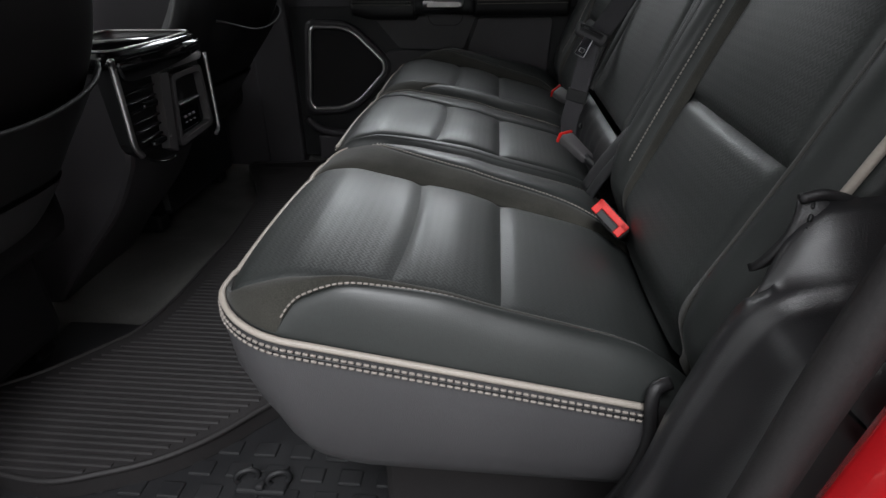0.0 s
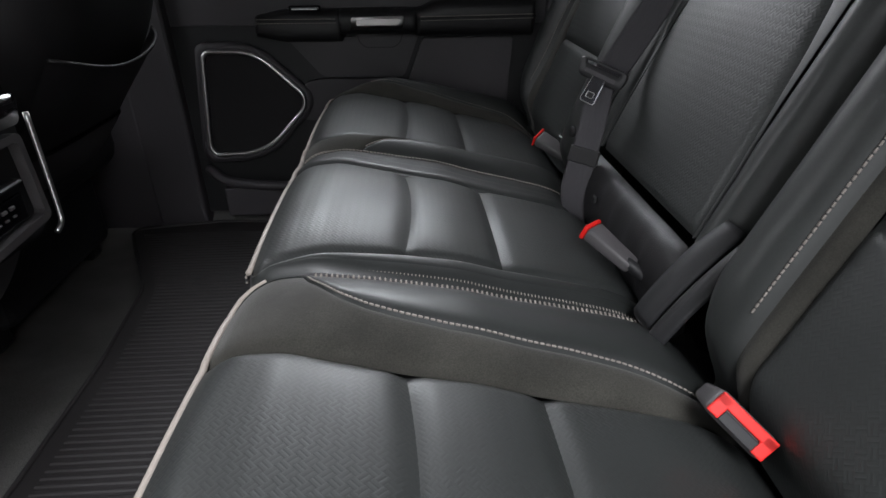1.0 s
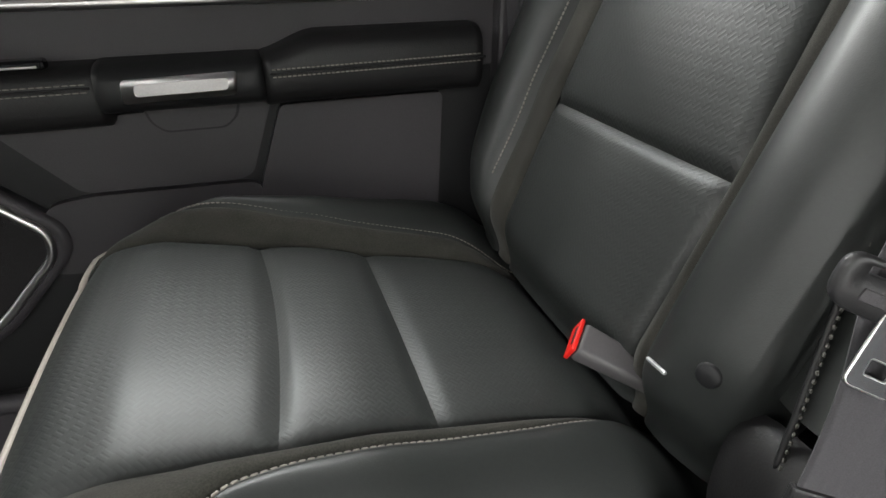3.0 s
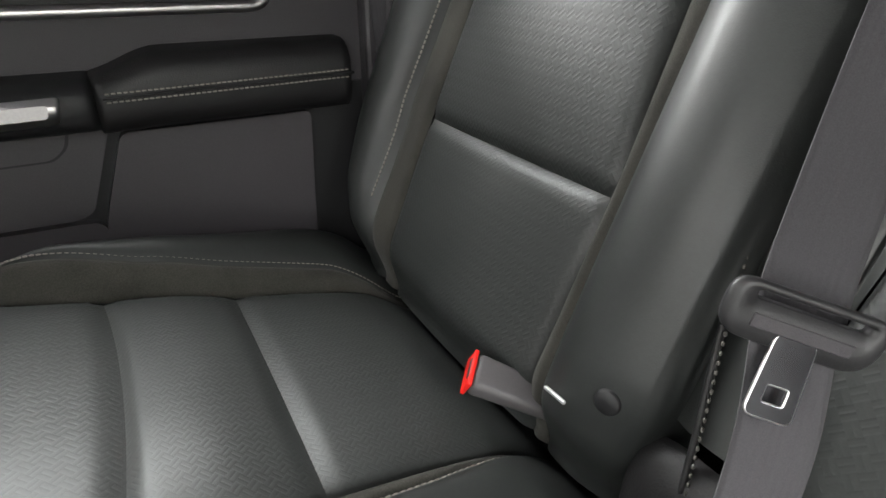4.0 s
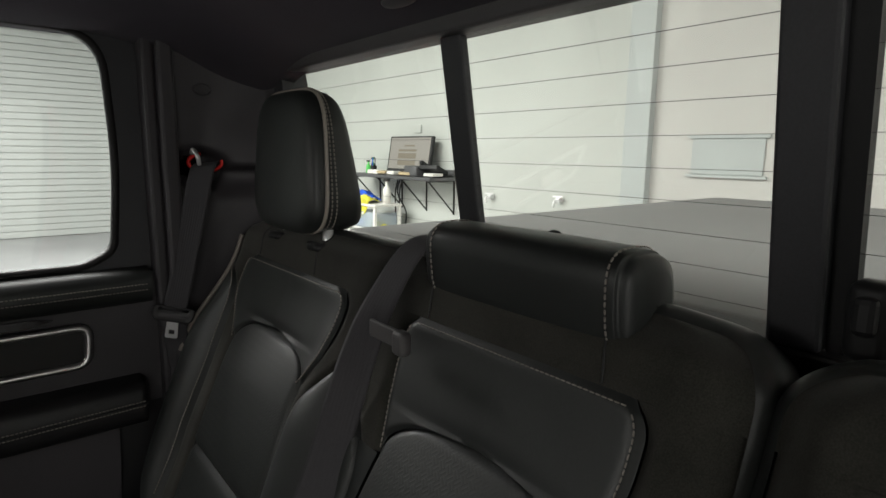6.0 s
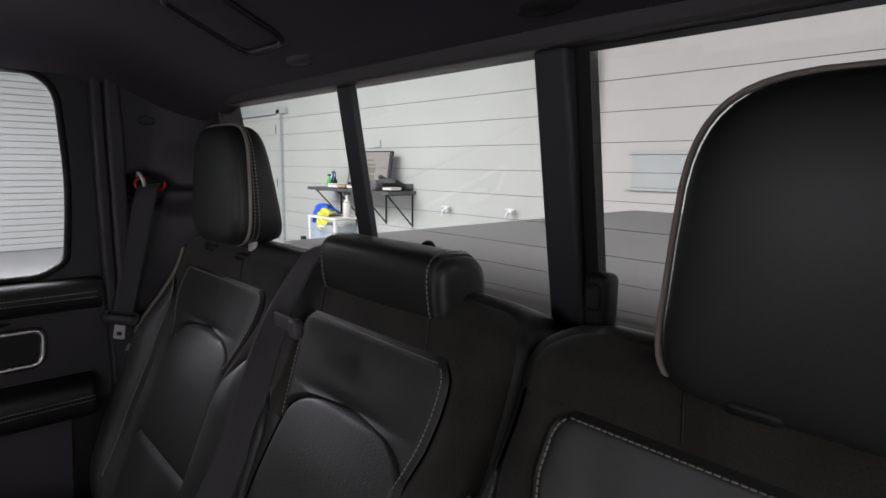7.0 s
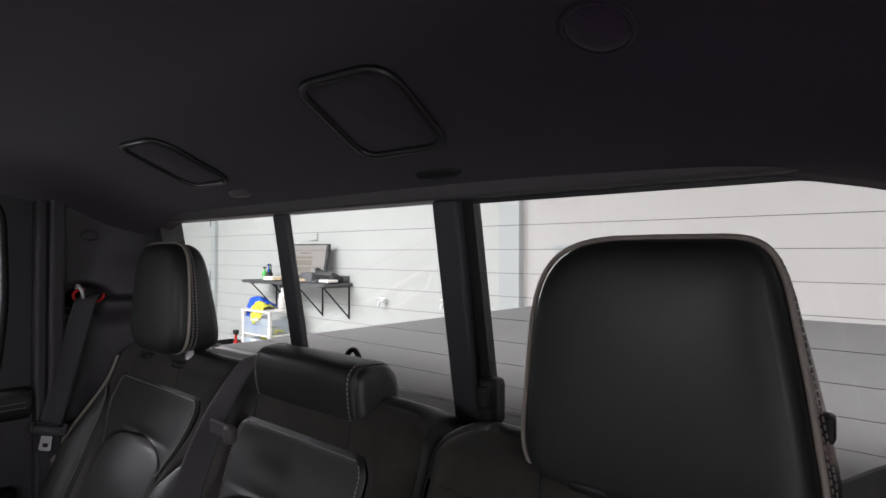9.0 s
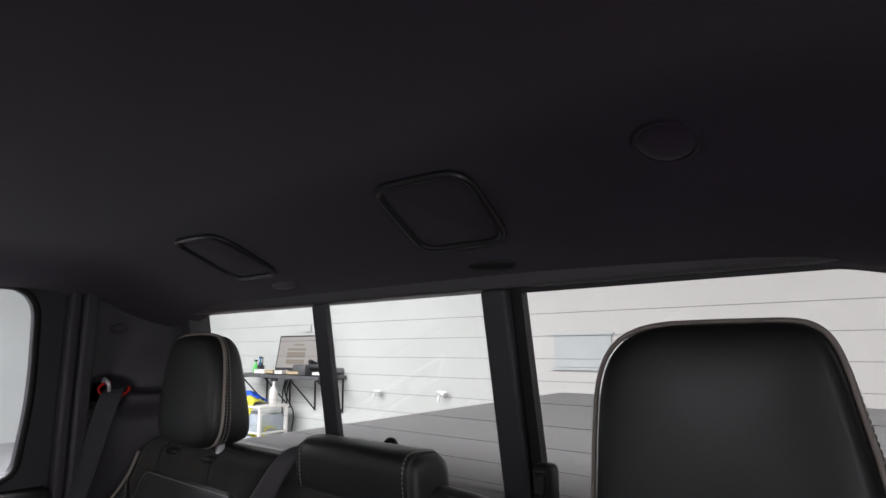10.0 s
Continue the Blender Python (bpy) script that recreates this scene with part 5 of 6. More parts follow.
part("cup_tray", plate(rounded([(-0.86, -0.175), (-0.655, -0.185), (-0.645, -0.03), (-0.655, 0.125), (-0.86, 0.115)], 0.03, 6), 0.585, 0.612, "z", 0.0), M_GLOSS, con, "gloss black lid with a pull-out tray", True)
tube("tray_edge", [Vector((p[0], p[1], 0.613)) for p in rounded([(-0.85, -0.165), (-0.662, -0.172), (-0.652, -0.03), (-0.662, 0.114), (-0.85, 0.105)], 0.03, 6)], 0.0025, M_CHROME, con, "thin chrome line", closed=True)
part("tray_front", plate(rounded([(-0.160, 0.560), (0.112, 0.556), (0.124, 0.598), (-0.174, 0.598)], 0.012, 4), -0.672, -0.650, "x", 0.004), M_GLOSS, con, "gloss black tray front", True)
tube("chrome_edge", smooth_line([(-0.655, -0.186, 0.602), (-0.662, -0.176, 0.585), (-0.664, -0.172, 0.50), (-0.666, -0.168, 0.445), (-0.668, -0.150, 0.420)], 24), 0.0060, M_CHROME, con, "satin chrome edge", squash=0.6)
tube("lower_edge", smooth_line([(-0.668, -0.150, 0.420), (-0.662, -0.122, 0.402), (-0.655, -0.095, 0.394), (-0.650, -0.070, 0.396)], 16), 0.0030, M_GLOSS, con, "gloss black lower edge")
tube("chrome_edge", smooth_line([(-0.650, 0.130, 0.566), (-0.648, 0.126, 0.50), (-0.645, 0.119, 0.42), (-0.644, 0.112, 0.400), (-0.644, 0.096, 0.392)], 20), 0.0042, M_CHROME, con, "satin chrome edge")
part("divider", plate([(-0.060, 0.556), (-0.030, 0.553), (-0.058, 0.402), (-0.084, 0.416)], -0.672, -0.650, "x", 0.003), M_GREYPL, con, "grey upright divider")
for k in range(7):
    part("vent_slat", rbox((0.018, 0.090 - 0.004 * k, 0.004), (-0.668, -0.115, 0.538 - 0.018 * k), 0.0012, 1), M_DARK, con, "")
for zz in (0.512, 0.440):
    part("vent_tab", rbox((0.014, 0.046, 0.011), (-0.654, -0.112, zz), 0.004, 2), M_GLOSS, con, "gloss black vent slider")
part("tab_mark", rbox((0.004, 0.010, 0.006), (-0.650, -0.074, 0.436), 0.001, 1), M_GREYPL, con, "small grey mark")
fr = rounded([(-0.018, 0.545), (0.106, 0.545), (0.112, 0.412), (-0.040, 0.404)], 0.012, 4)
fi = [Vector((0.040, 0.480)) + (Vector(p) - Vector((0.040, 0.480))) * 0.84 for p in fr]
part("socket_frame", ring_plate(fr, fi, -0.668, -0.652, "x"), M_GREYPL, con, "grey frame of the socket recess")
part("socket_panel", rbox((0.006, 0.088, 0.040), (-0.664, 0.034, 0.446), 0.003, 2), M_GLOSS, con, "gloss black socket panel")
for yy in (0.014, 0.031, 0.048):
    part("usb_socket", rbox((0.004, 0.011, 0.005), (-0.6605, yy, 0.453), 0.001, 1), M_GREYPL, con, "grey charging socket")
    part("usb_socket", rbox((0.004, 0.008, 0.003), (-0.6605, yy, 0.441), 0.001, 1), M_GREYPL, con, "")
part("pocket_shelf", rbox((0.02, 0.09, 0.006), (-0.664, 0.036, 0.482), 0.002, 1), M_DARK, con, "")

# ---- floor mat ----
mat_thing = thing("floor_mat", (-0.5, 0.05, FLOOR), "black ribbed rubber floor mat covering the footwell", "floor mat")
mo = rounded([(-0.96, -0.58), (-0.62, -0.625), (-0.495, -0.578), (-0.425, -0.525), (-0.355, -0.435), (-0.24, -0.36), (-0.24, 0.70), (-0.62, 0.74), (-0.86, 0.70), (-0.71, 0.40), (-0.685, 0.14), (-0.680, -0.15), (-0.695, -0.27), (-0.80, -0.405), (-0.94, -0.50)], 0.04, 5)
part("mat_base", plate(mo, FLOOR + 0.014, FLOOR + 0.050, "z", 0.0), M_RUBBER, mat_thing, "flat black rubber base")
tube("mat_rim", [Vector((p[0], p[1], FLOOR + 0.050)) for p in mo], 0.0048, M_RUBBER, mat_thing, "raised rubber rim", closed=True)
rib = bmesh.new()


def cross(y):
    xs2 = []
    for p, q in zip(mo, mo[1:] + mo[:1]):
        if (p[1] - y) * (q[1] - y) < 0:
            xs2.append(p[0] + (q[0] - p[0]) * (y - p[1]) / (q[1] - p[1]))
    return (min(xs2) + 0.03, max(xs2) - 0.03) if len(xs2) >= 2 else None


y = -0.60
while y < 0.68:
    c = cross(y)
    if c and c[1] - c[0] > 0.05:
        z0, z1 = FLOOR + 0.0495, FLOOR + 0.0518
        v = [rib.verts.new(q) for q in ((c[0], y - 0.005, z0), (c[1], y - 0.005, z0), (c[1], y - 0.0022, z1), (c[0], y - 0.0022, z1), (c[0], y + 0.0022, z1), (c[1], y + 0.0022, z1), (c[1], y + 0.005, z0), (c[0], y + 0.005, z0))]
        for f in ((0, 1, 2, 3), (3, 2, 5, 4), (4, 5, 6, 7), (0, 3, 4, 7), (1, 6, 5, 2)):
            rib.faces.new([v[i] for i in f])
    y += 0.0135
tagged(part("mat_ribs", rib, M_RUBBER, mat_thing, "close parallel ribs"), kind="stuff")
# studded liner under the seat's outer end
lin2 = thing("seat_liner", (-0.15, -0.55, FLOOR), "black studded plastic liner below the seat", "liner")
part("liner_sheet", span(-0.90, 0.30, -0.80, -0.20, FLOOR + 0.004, FLOOR + 0.012, 0.002), M_DARK, lin2, "")
stud = rbox((0.036, 0.028, 0.006), (0, 0, 0), 0.0028, 2)
stud_me = bpy.data.meshes.new("stud")
stud.to_mesh(stud_me)
stud.free()
stud_me.materials.append(M_DARK)
for i in range(13):
    for j in range(7):
        o = new("stud", stud_me)
        o.parent = lin2
        o.matrix_parent_inverse = Matrix.Translation(-lin2.location)
        o.location = (-0.64 + 0.058 * i + (0.029 if j % 2 else 0), -0.76 + 0.042 * j, FLOOR + 0.0125)
br = thing("seat_bracket", (-0.33, -0.572, FLOOR), "dark steel seat anchor bracket with two loops", "bracket")
part("bracket_plate", rbox((0.075, 0.040, 0.010), (-0.331, -0.572, FLOOR + 0.016), 0.004, 2), M_DARK, br)
for dx in (-0.024, 0.024):
    tube("bracket_loop", [Vector((-0.331 + dx + 0.015 * math.cos(a), -0.572 + 0.006 * math.cos(a), FLOOR + 0.028 + 0.013 * math.sin(a))) for a in [2 * math.pi * k / 16 for k in range(16)]], 0.0042, M_DARK, br, "rounded black loop", closed=True)
part("bracket_bolt", rbox((0.014, 0.014, 0.010), (-0.331, -0.585, FLOOR + 0.026), 0.004, 2), M_DARK, br, "dull bolt")
# seat riser below the bench
structure("seat_riser", span(-0.14, 0.50, -0.60, 0.72, FLOOR, 0.255, 0.01), M_RUBBER, "dark box below the rear bench", "trim")


# ---- belts ----
def frame_from(axis, side):
    z = Vector(axis).normalized()
    x = (Vector(side) - Vector(side).dot(z) * z).normalized()
    y = z.cross(x)
    return Matrix((x, y, z)).transposed().to_4x4()


def buckle(tip, tail, side, width, label, open_face=False, cap=0.0060):
    """A belt buckle on its stalk: tapered grey body, red release face with its slot."""
    tip, tail = Vector(tip), Vector(tail)
    ax = tip - tail
    L = ax.length
    m = Matrix.Translation(tip) @ frame_from(ax, side)
    root = thing("belt_buckle", tail, label, "seat belt buckle", "belt buckles")
    deep = 0.024 if open_face else 0.021
    body = rbox((width, deep, L * 0.95), (0, 0, -L * 0.475 - 0.0012), 0.006, 3)
    for v in body.verts:
        f = 1 - 0.26 * clamp(-v.co.z / L) ** 1.6
        v.co.x *= f
        v.co.y *= f
    bmesh.ops.transform(body, matrix=m, verts=body.verts)
    part("buckle_body", body, M_GREYPL, root, "grey plastic buckle body", True)
    w = width * 0.94
    if open_face:
        red = join(rbox((w, 0.0095, 0.004), (0, 0, 0), 0.0012, 2, m @ Matrix.Translation((0, 0.006, 0))),
                   rbox((w * 0.20, 0.020, 0.004), (0, 0, 0), 0.0012, 2, m @ Matrix.Translation((-w * 0.4, 0.0, 0.0))),
                   rbox((w * 0.20, 0.020, 0.004), (0, 0, 0), 0.0012, 2, m @ Matrix.Translation((w * 0.4, 0.0, 0.0))))
        slot_at = 0.0
    else:
        red = rbox((width * 1.01, deep * 1.02, cap), (0, 0, 0), cap * 0.3, 3, m @ Matrix.Translation((0, 0, 0.0005)))
        slot_at = cap / 2 - 0.001
    part("release_button", red, M_RED, root, "bright red release button", not open_face)
    part("slot", rbox((w * 0.62, 0.006 if slot_at else 0.010, 0.004), (0, 0, 0), 0.001, 1, m @ Matrix.Translation((0, -0.005, slot_at))), M_DARK, root, "black tongue slot")
    mid = tail + (tail - tip) * 0.25 + Vector((0.02, 0, -0.02))
    tube("stalk", smooth_line([tail + (tip - tail) * 0.15, tail, mid], 8), 0.008, M_DARK, root, "black buckle stalk", squash=1.4)
    return root


buckle((0.158, -0.384, 0.428), (0.185, -0.312, 0.381), (0.68, -0.38, -0.62), 0.060, "grey belt buckle with a large red button by the seat back", True)
buckle((0.127, -0.060, 0.447), (0.170, -0.114, 0.418), (0.79, 0.61, 0.0), 0.031, "grey belt buckle with a red button lying on the middle seat")
buckle((0.150, 0.366, 0.438), (0.222, 0.312, 0.402), (0.40, 0.75, 0.4), 0.034, "grey belt buckle with a red tip lying on the far seat", cap=0.0042)


def tongue(root, top, bottom, side, lean, mat=None):
    """The belt's sliding tongue: plastic loop and steel blade with its slot."""
    top, bottom = Vector(top), Vector(bottom)
    ax = (bottom - top)
    m = Matrix.Translation(top) @ frame_from(ax, side)
    loop_m = m @ Matrix.Rotation(radians(lean), 4, "X")
    lo_, li_ = rounded([(-0.040, -0.013), (0.040, -0.013), (0.038, 0.016), (-0.038, 0.016)], [0.010, 0.010, 0.0145, 0.0145], 6), rounded([(-0.029, -0.0095), (0.029, -0.0095), (0.028, -0.0045), (-0.028, -0.0045)], 0.0022, 6)
    lb = bmesh.new()
    rings = [[lb.verts.new(loop_m @ Vector((p[0] * f, p[1] * f, d))) for p in o] for o, d, f in ((lo_, -0.0015, 1.0), (lo_, -0.0035, 0.93), (li_, -0.0035, 1.0), (li_, 0.0035, 1.0), (lo_, 0.0035, 0.93), (lo_, 0.0015, 1.0))]
    for k in range(6):
        a, b = rings[k], rings[(k + 1) % 6]
        for i in range(len(lo_)):
            j = (i + 1) % len(lo_)
            lb.faces.new((a[i], a[j], b[j], b[i]))
    bmesh.ops.recalc_face_normals(lb, faces=lb.faces)
    loop_ob = part("tongue_loop", lb, M_GRIP, root, "black plastic belt loop", True)
    for s_ in (-1, 1):
        part("grip", rbox((0.050, 0.007, 0.0012), (0, 0, 0), 0.0005, 1, loop_m @ Matrix.Translation((0, 0.005, 0.0036 * s_))), M_PLASTIC, loop_ob, "raised grip bar")
    L = ax.length * 0.84
    w = 0.023
    outer = rounded([(-w * 0.42, 0.008), (w * 0.42, 0.008), (w / 2, L), (-w / 2, L)], 0.004, 4)
    inner = rounded([(-w * 0.26, L * 0.66), (w * 0.26, L * 0.66), (w * 0.26, L * 0.86), (-w * 0.26, L * 0.86)], 0.002, 4)
    bm = bmesh.new()
    vo = [[bm.verts.new(m @ Vector((p[0], d, p[1]))) for p in o] for o, d in ((outer, -0.0012), (inner, -0.0012), (inner, 0.0012), (outer, 0.0012))]
    for k in range(4):
        a, b = vo[k], vo[(k + 1) % 4]
        for i in range(len(outer)):
            j = (i + 1) % len(outer)
            bm.faces.new((a[i], a[j], b[j], b[i]))
    bmesh.ops.recalc_face_normals(bm, faces=bm.faces)
    blade = part("tongue_blade", bm, mat or M_DARKENED_STEEL, root, "steel belt tongue, darkened on the middle belt")
    # chrome tubes stand for the glint on the blade's bevelled edges
    for o in (outer, inner):
        tube("blade_glint", [m @ Vector((p[0], 0, p[1])) for p in o], 0.0011 if o is outer else 0.0010, M_CHROME, blade, "rounded chrome tube for the bright edge glint", closed=True, seg=6)


belt = thing("seat_belt", (0.30, 0.76, 0.40), "dark grey seat belt hanging from the corner panel", "seat belt", "seat belts")
pts = smooth_line([(0.345, 0.765, 1.068), (0.330, 0.752, 1.045), (0.305, 0.760, 0.93), (0.275, 0.768, 0.80), (0.268, 0.772, 0.77), (0.285, 0.776, 0.62), (0.30, 0.776, 0.42)], 40)
webbing("strap", pts, [(0.80, -0.60, 0.10)] * 40, belt, label="dark grey woven belt strap")
tongue(belt, (0.268, 0.763, 0.782), (0.260, 0.766, 0.726), (0.80, -0.60, 0.1), 70, M_STEEL)
def ring_arc(a0, a1):
    return [Vector((0.345 + 0.032 * math.cos(a) * 0.8, 0.772 - 0.032 * math.cos(a) * 0.55, 1.068 + 0.017 * math.sin(a))) for a in [radians(a0 + (a1 - a0) * k / 12) for k in range(13)]]


tube("belt_ring", ring_arc(105, 245), 0.0036, M_RED, belt, "red plastic edge of the belt guide")
tube("belt_ring", ring_arc(-60, 15), 0.0032, M_RED, belt, "red plastic edge of the belt guide")
tube("ring_hook", smooth_line([(0.322, 0.774, 1.085), (0.322, 0.764, 1.092), (0.326, 0.752, 1.080), (0.330, 0.757, 1.064)], 12), 0.004, M_STEEL, belt, "bright hook")

belt = thing("seat_belt", (0.2, 0.17, 0.40), "dark grey middle seat belt crossing the backrest to the seat", "seat belt", "seat belts")
raw = [(0.500, 0.150, 0.968), (0.455, 0.158, 0.988), (0.405, 0.168, 0.984), (0.372, 0.190, 0.925), (0.340, 0.201, 0.850), (0.285, 0.192, 0.720), (0.225, 0.172, 0.625), (0.190, 0.156, 0.590)]
pts = smooth_line(raw, 60)
webbing("strap", pts, [Vector((0, 1, 0)).lerp(Vector((0.35, 1, 0.0)), 0.0) if k < 14 else Vector((0, 1, 0)).lerp(Vector((-0.80, 0.58, 0.28)), smoothstep(14, 50, k)) for k in range(60)], belt, label="dark grey woven belt strap")
pts = smooth_line([(0.190, 0.155, 0.590), (0.184, 0.146, 0.545), (0.176, 0.141, 0.500), (0.167, 0.138, 0.455), (0.160, 0.137, 0.415), (0.166, 0.136, 0.372)], 24)
webbing("lap_strap", pts, [(-0.80, 0.58, 0.28)] * 24, belt, width=0.043, label="lower end of the belt strap")
tongue(belt, (0.190, 0.154, 0.603), (0.164, 0.146, 0.553), (-0.80, 0.58, 0.28), 74)
edge_line = smooth_line([(0.271, 0.231, 0.650), (0.236, 0.215, 0.571), (0.203, 0.194, 0.491), (0.190, 0.186, 0.455)], 24)
tube("edge_seam", edge_line, 0.0026, M_SEATBACK, back_far, "rolled leather edge seam", seg=6)
stitches("edge_stitching", [p + Vector((-0.002, -0.004, 0.001)) for p in edge_line], back_far, r=0.0011, length=0.0030, gap=0.0030, mat=M_DARKTHREAD, label="row of grey thread stitches")
plug_m = Matrix.Translation((0.1822, 0.2470, 0.4843)) @ frame_from((-0.93, -0.34, 0.15), (0.34, -0.94, 0.0))
sheet("trim_plug", [[plug_m @ Vector((0.0095 * f * math.cos(a), 0.0095 * f * math.sin(a), d)) for a in [2 * math.pi * k / 18 for k in range(18)]] for f, d in ((1.08, -0.003), (1.0, 0.0008), (0.85, 0.0024), (0.02, 0.0024))], M_DARK, back_far, "round black trim plug", closed=True)
anchor_m = Matrix.Translation((0.1735, 0.2880, 0.4630)) @ frame_from((-0.13, -0.97, 0.20), (0.0, 0.2, 0.97))
part("anchor_bar", rbox((0.0032, 0.0032, 0.026), (0, 0, 0), 0.001, 2, anchor_m), M_STEEL, back_far, "thin bright steel child-seat anchor bar", True)
fold_m = Matrix.Translation((0.1718, 0.1395, 0.477)) @ frame_from((0.19, 0.07, 1.0), (-0.80, 0.58, 0.28))
part("strap_fold", rbox((0.0485, 0.007, 0.026), (0, 0, 0), 0.002, 2, fold_m), M_SEATBACK, belt, "sewn fold of the strap")
gd = part("belt_guide", rbox((0.005, 0.066, 0.021), (0.336, 0.133, 0.895), 0.0024, 2), M_GREYPL, belt, "dark grey belt guide strap")
part("guide_clip", rbox((0.016, 0.021, 0.027), (0.335, 0.104, 0.893), 0.006, 3), M_GREYPL, gd, "grey plastic snap")

# hinge cover in the gap between the two backs
hc = thing("hinge_cover", (0.24, -0.205, 0.36), "pair of black hinge straps between the seat backs", "seat hinge cover")
for y_mid, half, lift in ((-0.188, 0.019, 0.0), (-0.226, 0.012, -0.004)):
    rows = []
    for k in range(19):
        t = k / 18
        x, z = 0.152 + 0.050 * t + 0.026 * t * t, 0.398 + lift + 0.120 * t
        rows.append([(x + 0.006 * u * u, y_mid + half * u - 0.010 * t, z - 0.004 * u * u) for u in [-1 + 2 * j / 8 for j in range(9)]])
    arm = sheet("hinge_strap", rows, M_DARK, hc, "black hinge strap")
    hm = arm.modifiers.new("thickness", "SOLIDIFY")
    hm.thickness = 0.005
    tube("strap_end", [Vector(p) + Vector((-0.001, 0, -0.001)) for p in rows[0]], 0.0028, M_GREYPL, arm, "rounded grey end")

# ---- truck bed cover ----
cov = thing("bed_cover", (1.5, 0, 0.89), "smooth grey soft cover over the truck bed", "truck bed cover")
part("cover_sheet", plate(rounded([(0.63, -0.76), (2.42, -0.76), (2.42, 0.745), (0.63, 0.745)], 0.03, 5), 0.922, 0.895, "z", 0.012, 3), M_COVER, cov, "grey vinyl sheet", True)
pull = thing("pull_tab", (0.56, 0.09, 0.93), "small black pull loop behind the middle headrest", "strap")
tube("loop", smooth_line([(0.56, 0.120, 0.945), (0.562, 0.105, 0.985), (0.565, 0.085, 0.990), (0.567, 0.062, 0.945)], 14), 0.005, M_DARK, pull, "")
loop_thing = thing("seat_strap", (0.52, -0.62, 0.93), "black webbing loop behind the upright headrest", "strap")
lp = smooth_line([(0.50, -0.600, 0.925), (0.515, -0.640, 0.955), (0.522, -0.672, 0.974), (0.526, -0.684, 0.962), (0.524, -0.672, 0.940), (0.515, -0.630, 0.918)], 24)
webbing("strap_loop", lp, [(1.0, 0.15, 0.25)] * 24, loop_thing, width=0.055, mat=M_DARK, label="folded black strap")
bedt = thing("truck_bed", (1.5, 0, GROUND), "red truck bed below the cover", "truck bed")
part("bed_walls", span(0.64, 2.45, -0.90, 0.90, 0.05, 0.894, 0.03), M_PAINT_RED, bedt, "red bed sides", True)

# ---- showroom ----
RX0, RX1, RY0, RY1, RZ = -8.5, 4.5, -8.0, 12.0, 3.7
structure("ground", span(RX0 - 0.2, RX1 + 0.2, RY0 - 0.2, RY1 + 0.2, GROUND - 0.1, GROUND), M_SHOPFLOOR, "smooth grey showroom floor", "floor")
structure("wall_east", span(RX1, RX1 + 0.2, 2.545, RY1 + 0.2, GROUND, RZ), M_WALL, "plain white showroom wall", "wall")
structure("wall_east_recess", span(RX1 + 0.06, RX1 + 0.26, RY0 - 0.2, 2.305, GROUND, RZ), M_WALL2, "plain warm white wall beside the column", "wall")
structure("column", span(RX1 - 0.02, RX1 + 0.2, 2.305, 2.545, GROUND, RZ, 0.004), M_GREYPAINT, "pale grey column in the showroom wall", "column")
structure("wall_west", span(RX0 - 0.2, RX0, RY0 - 0.2, RY1 + 0.2, GROUND, RZ), M_WALL, "plain white showroom wall", "wall")
structure("wall_south", span(RX0, RX1, RY0 - 0.2, RY0, GROUND, RZ), M_WALL, "plain white showroom wall", "wall")
structure("wall_north", span(RX0, RX1, RY1, RY1 + 0.2, GROUND, RZ), M_WALL, "plain white showroom wall", "wall")
structure("showroom_ceiling", span(RX0 - 0.2, RX1 + 0.2, RY0 - 0.2, RY1 + 0.2, RZ, RZ + 0.1), M_WALL, "white showroom ceiling", "ceiling")
# slatted roller door on the north wall
rd = thing("roller_door", (-1.5, RY1 - 0.1, GROUND), "closed white slatted roller door", "roller door")
slat = rbox((5.6, 0.03, 0.108), (0, 0, 0), 0.008, 1)
slat_me = bpy.data.meshes.new("slat")
slat.to_mesh(slat_me)
slat.free()
slat_me.materials.append(M_WALL)
for k in range(34):
    o = new("slat", slat_me)
    o.parent = rd
    o.matrix_parent_inverse = Matrix.Translation(-rd.location)
    o.location = (-0.5, RY1 - 0.03, GROUND + 0.06 + 0.115 * k)
# inner door with hinges in the east wall
dr = thing("door_2", (RX1 - 0.02, 9.5, GROUND), "closed pale grey door with frame and hinges", "door", kind="structure")
part("door_leaf", span(RX1 - 0.03, RX1 - 0.002, 8.45, 10.5, GROUND, 1.93, 0.004), M_WALL, dr, "pale door leaf")
part("door_frame", join(span(RX1 - 0.06, RX1 - 0.002, 8.30, 8.43, GROUND, 2.02, 0.004), span(RX1 - 0.06, RX1 - 0.002, 8.10, 10.6, 1.95, 2.04, 0.004)), M_GREYPAINT, dr, "pale grey door frame")
for zz in (1.70, 0.80, -0.1):
    part("hinge", rbox((0.03, 0.05, 0.16), (RX1 - 0.045, 8.445, zz), 0.006), M_GREYMETAL, dr, "dull metal hinge")
# hatch in the wall
ht = thing("wall_hatch", (RX1 + 0.04, 1.65, 1.1), "pale grey framed panel on the wall", "panel")
part("hatch_panel", span(RX1 + 0.044, RX1 + 0.058, 1.38, 1.94, 0.95, 1.235, 0.004), M_GREYPAINT, ht, "")
part("hatch_frame", join(span(RX1 + 0.03, RX1 + 0.058, 1.35, 1.97, 1.235, 1.262, 0.003), span(RX1 + 0.03, RX1 + 0.058, 1.35, 1.97, 0.925, 0.948, 0.003)), M_GREYPAINT, ht, "")
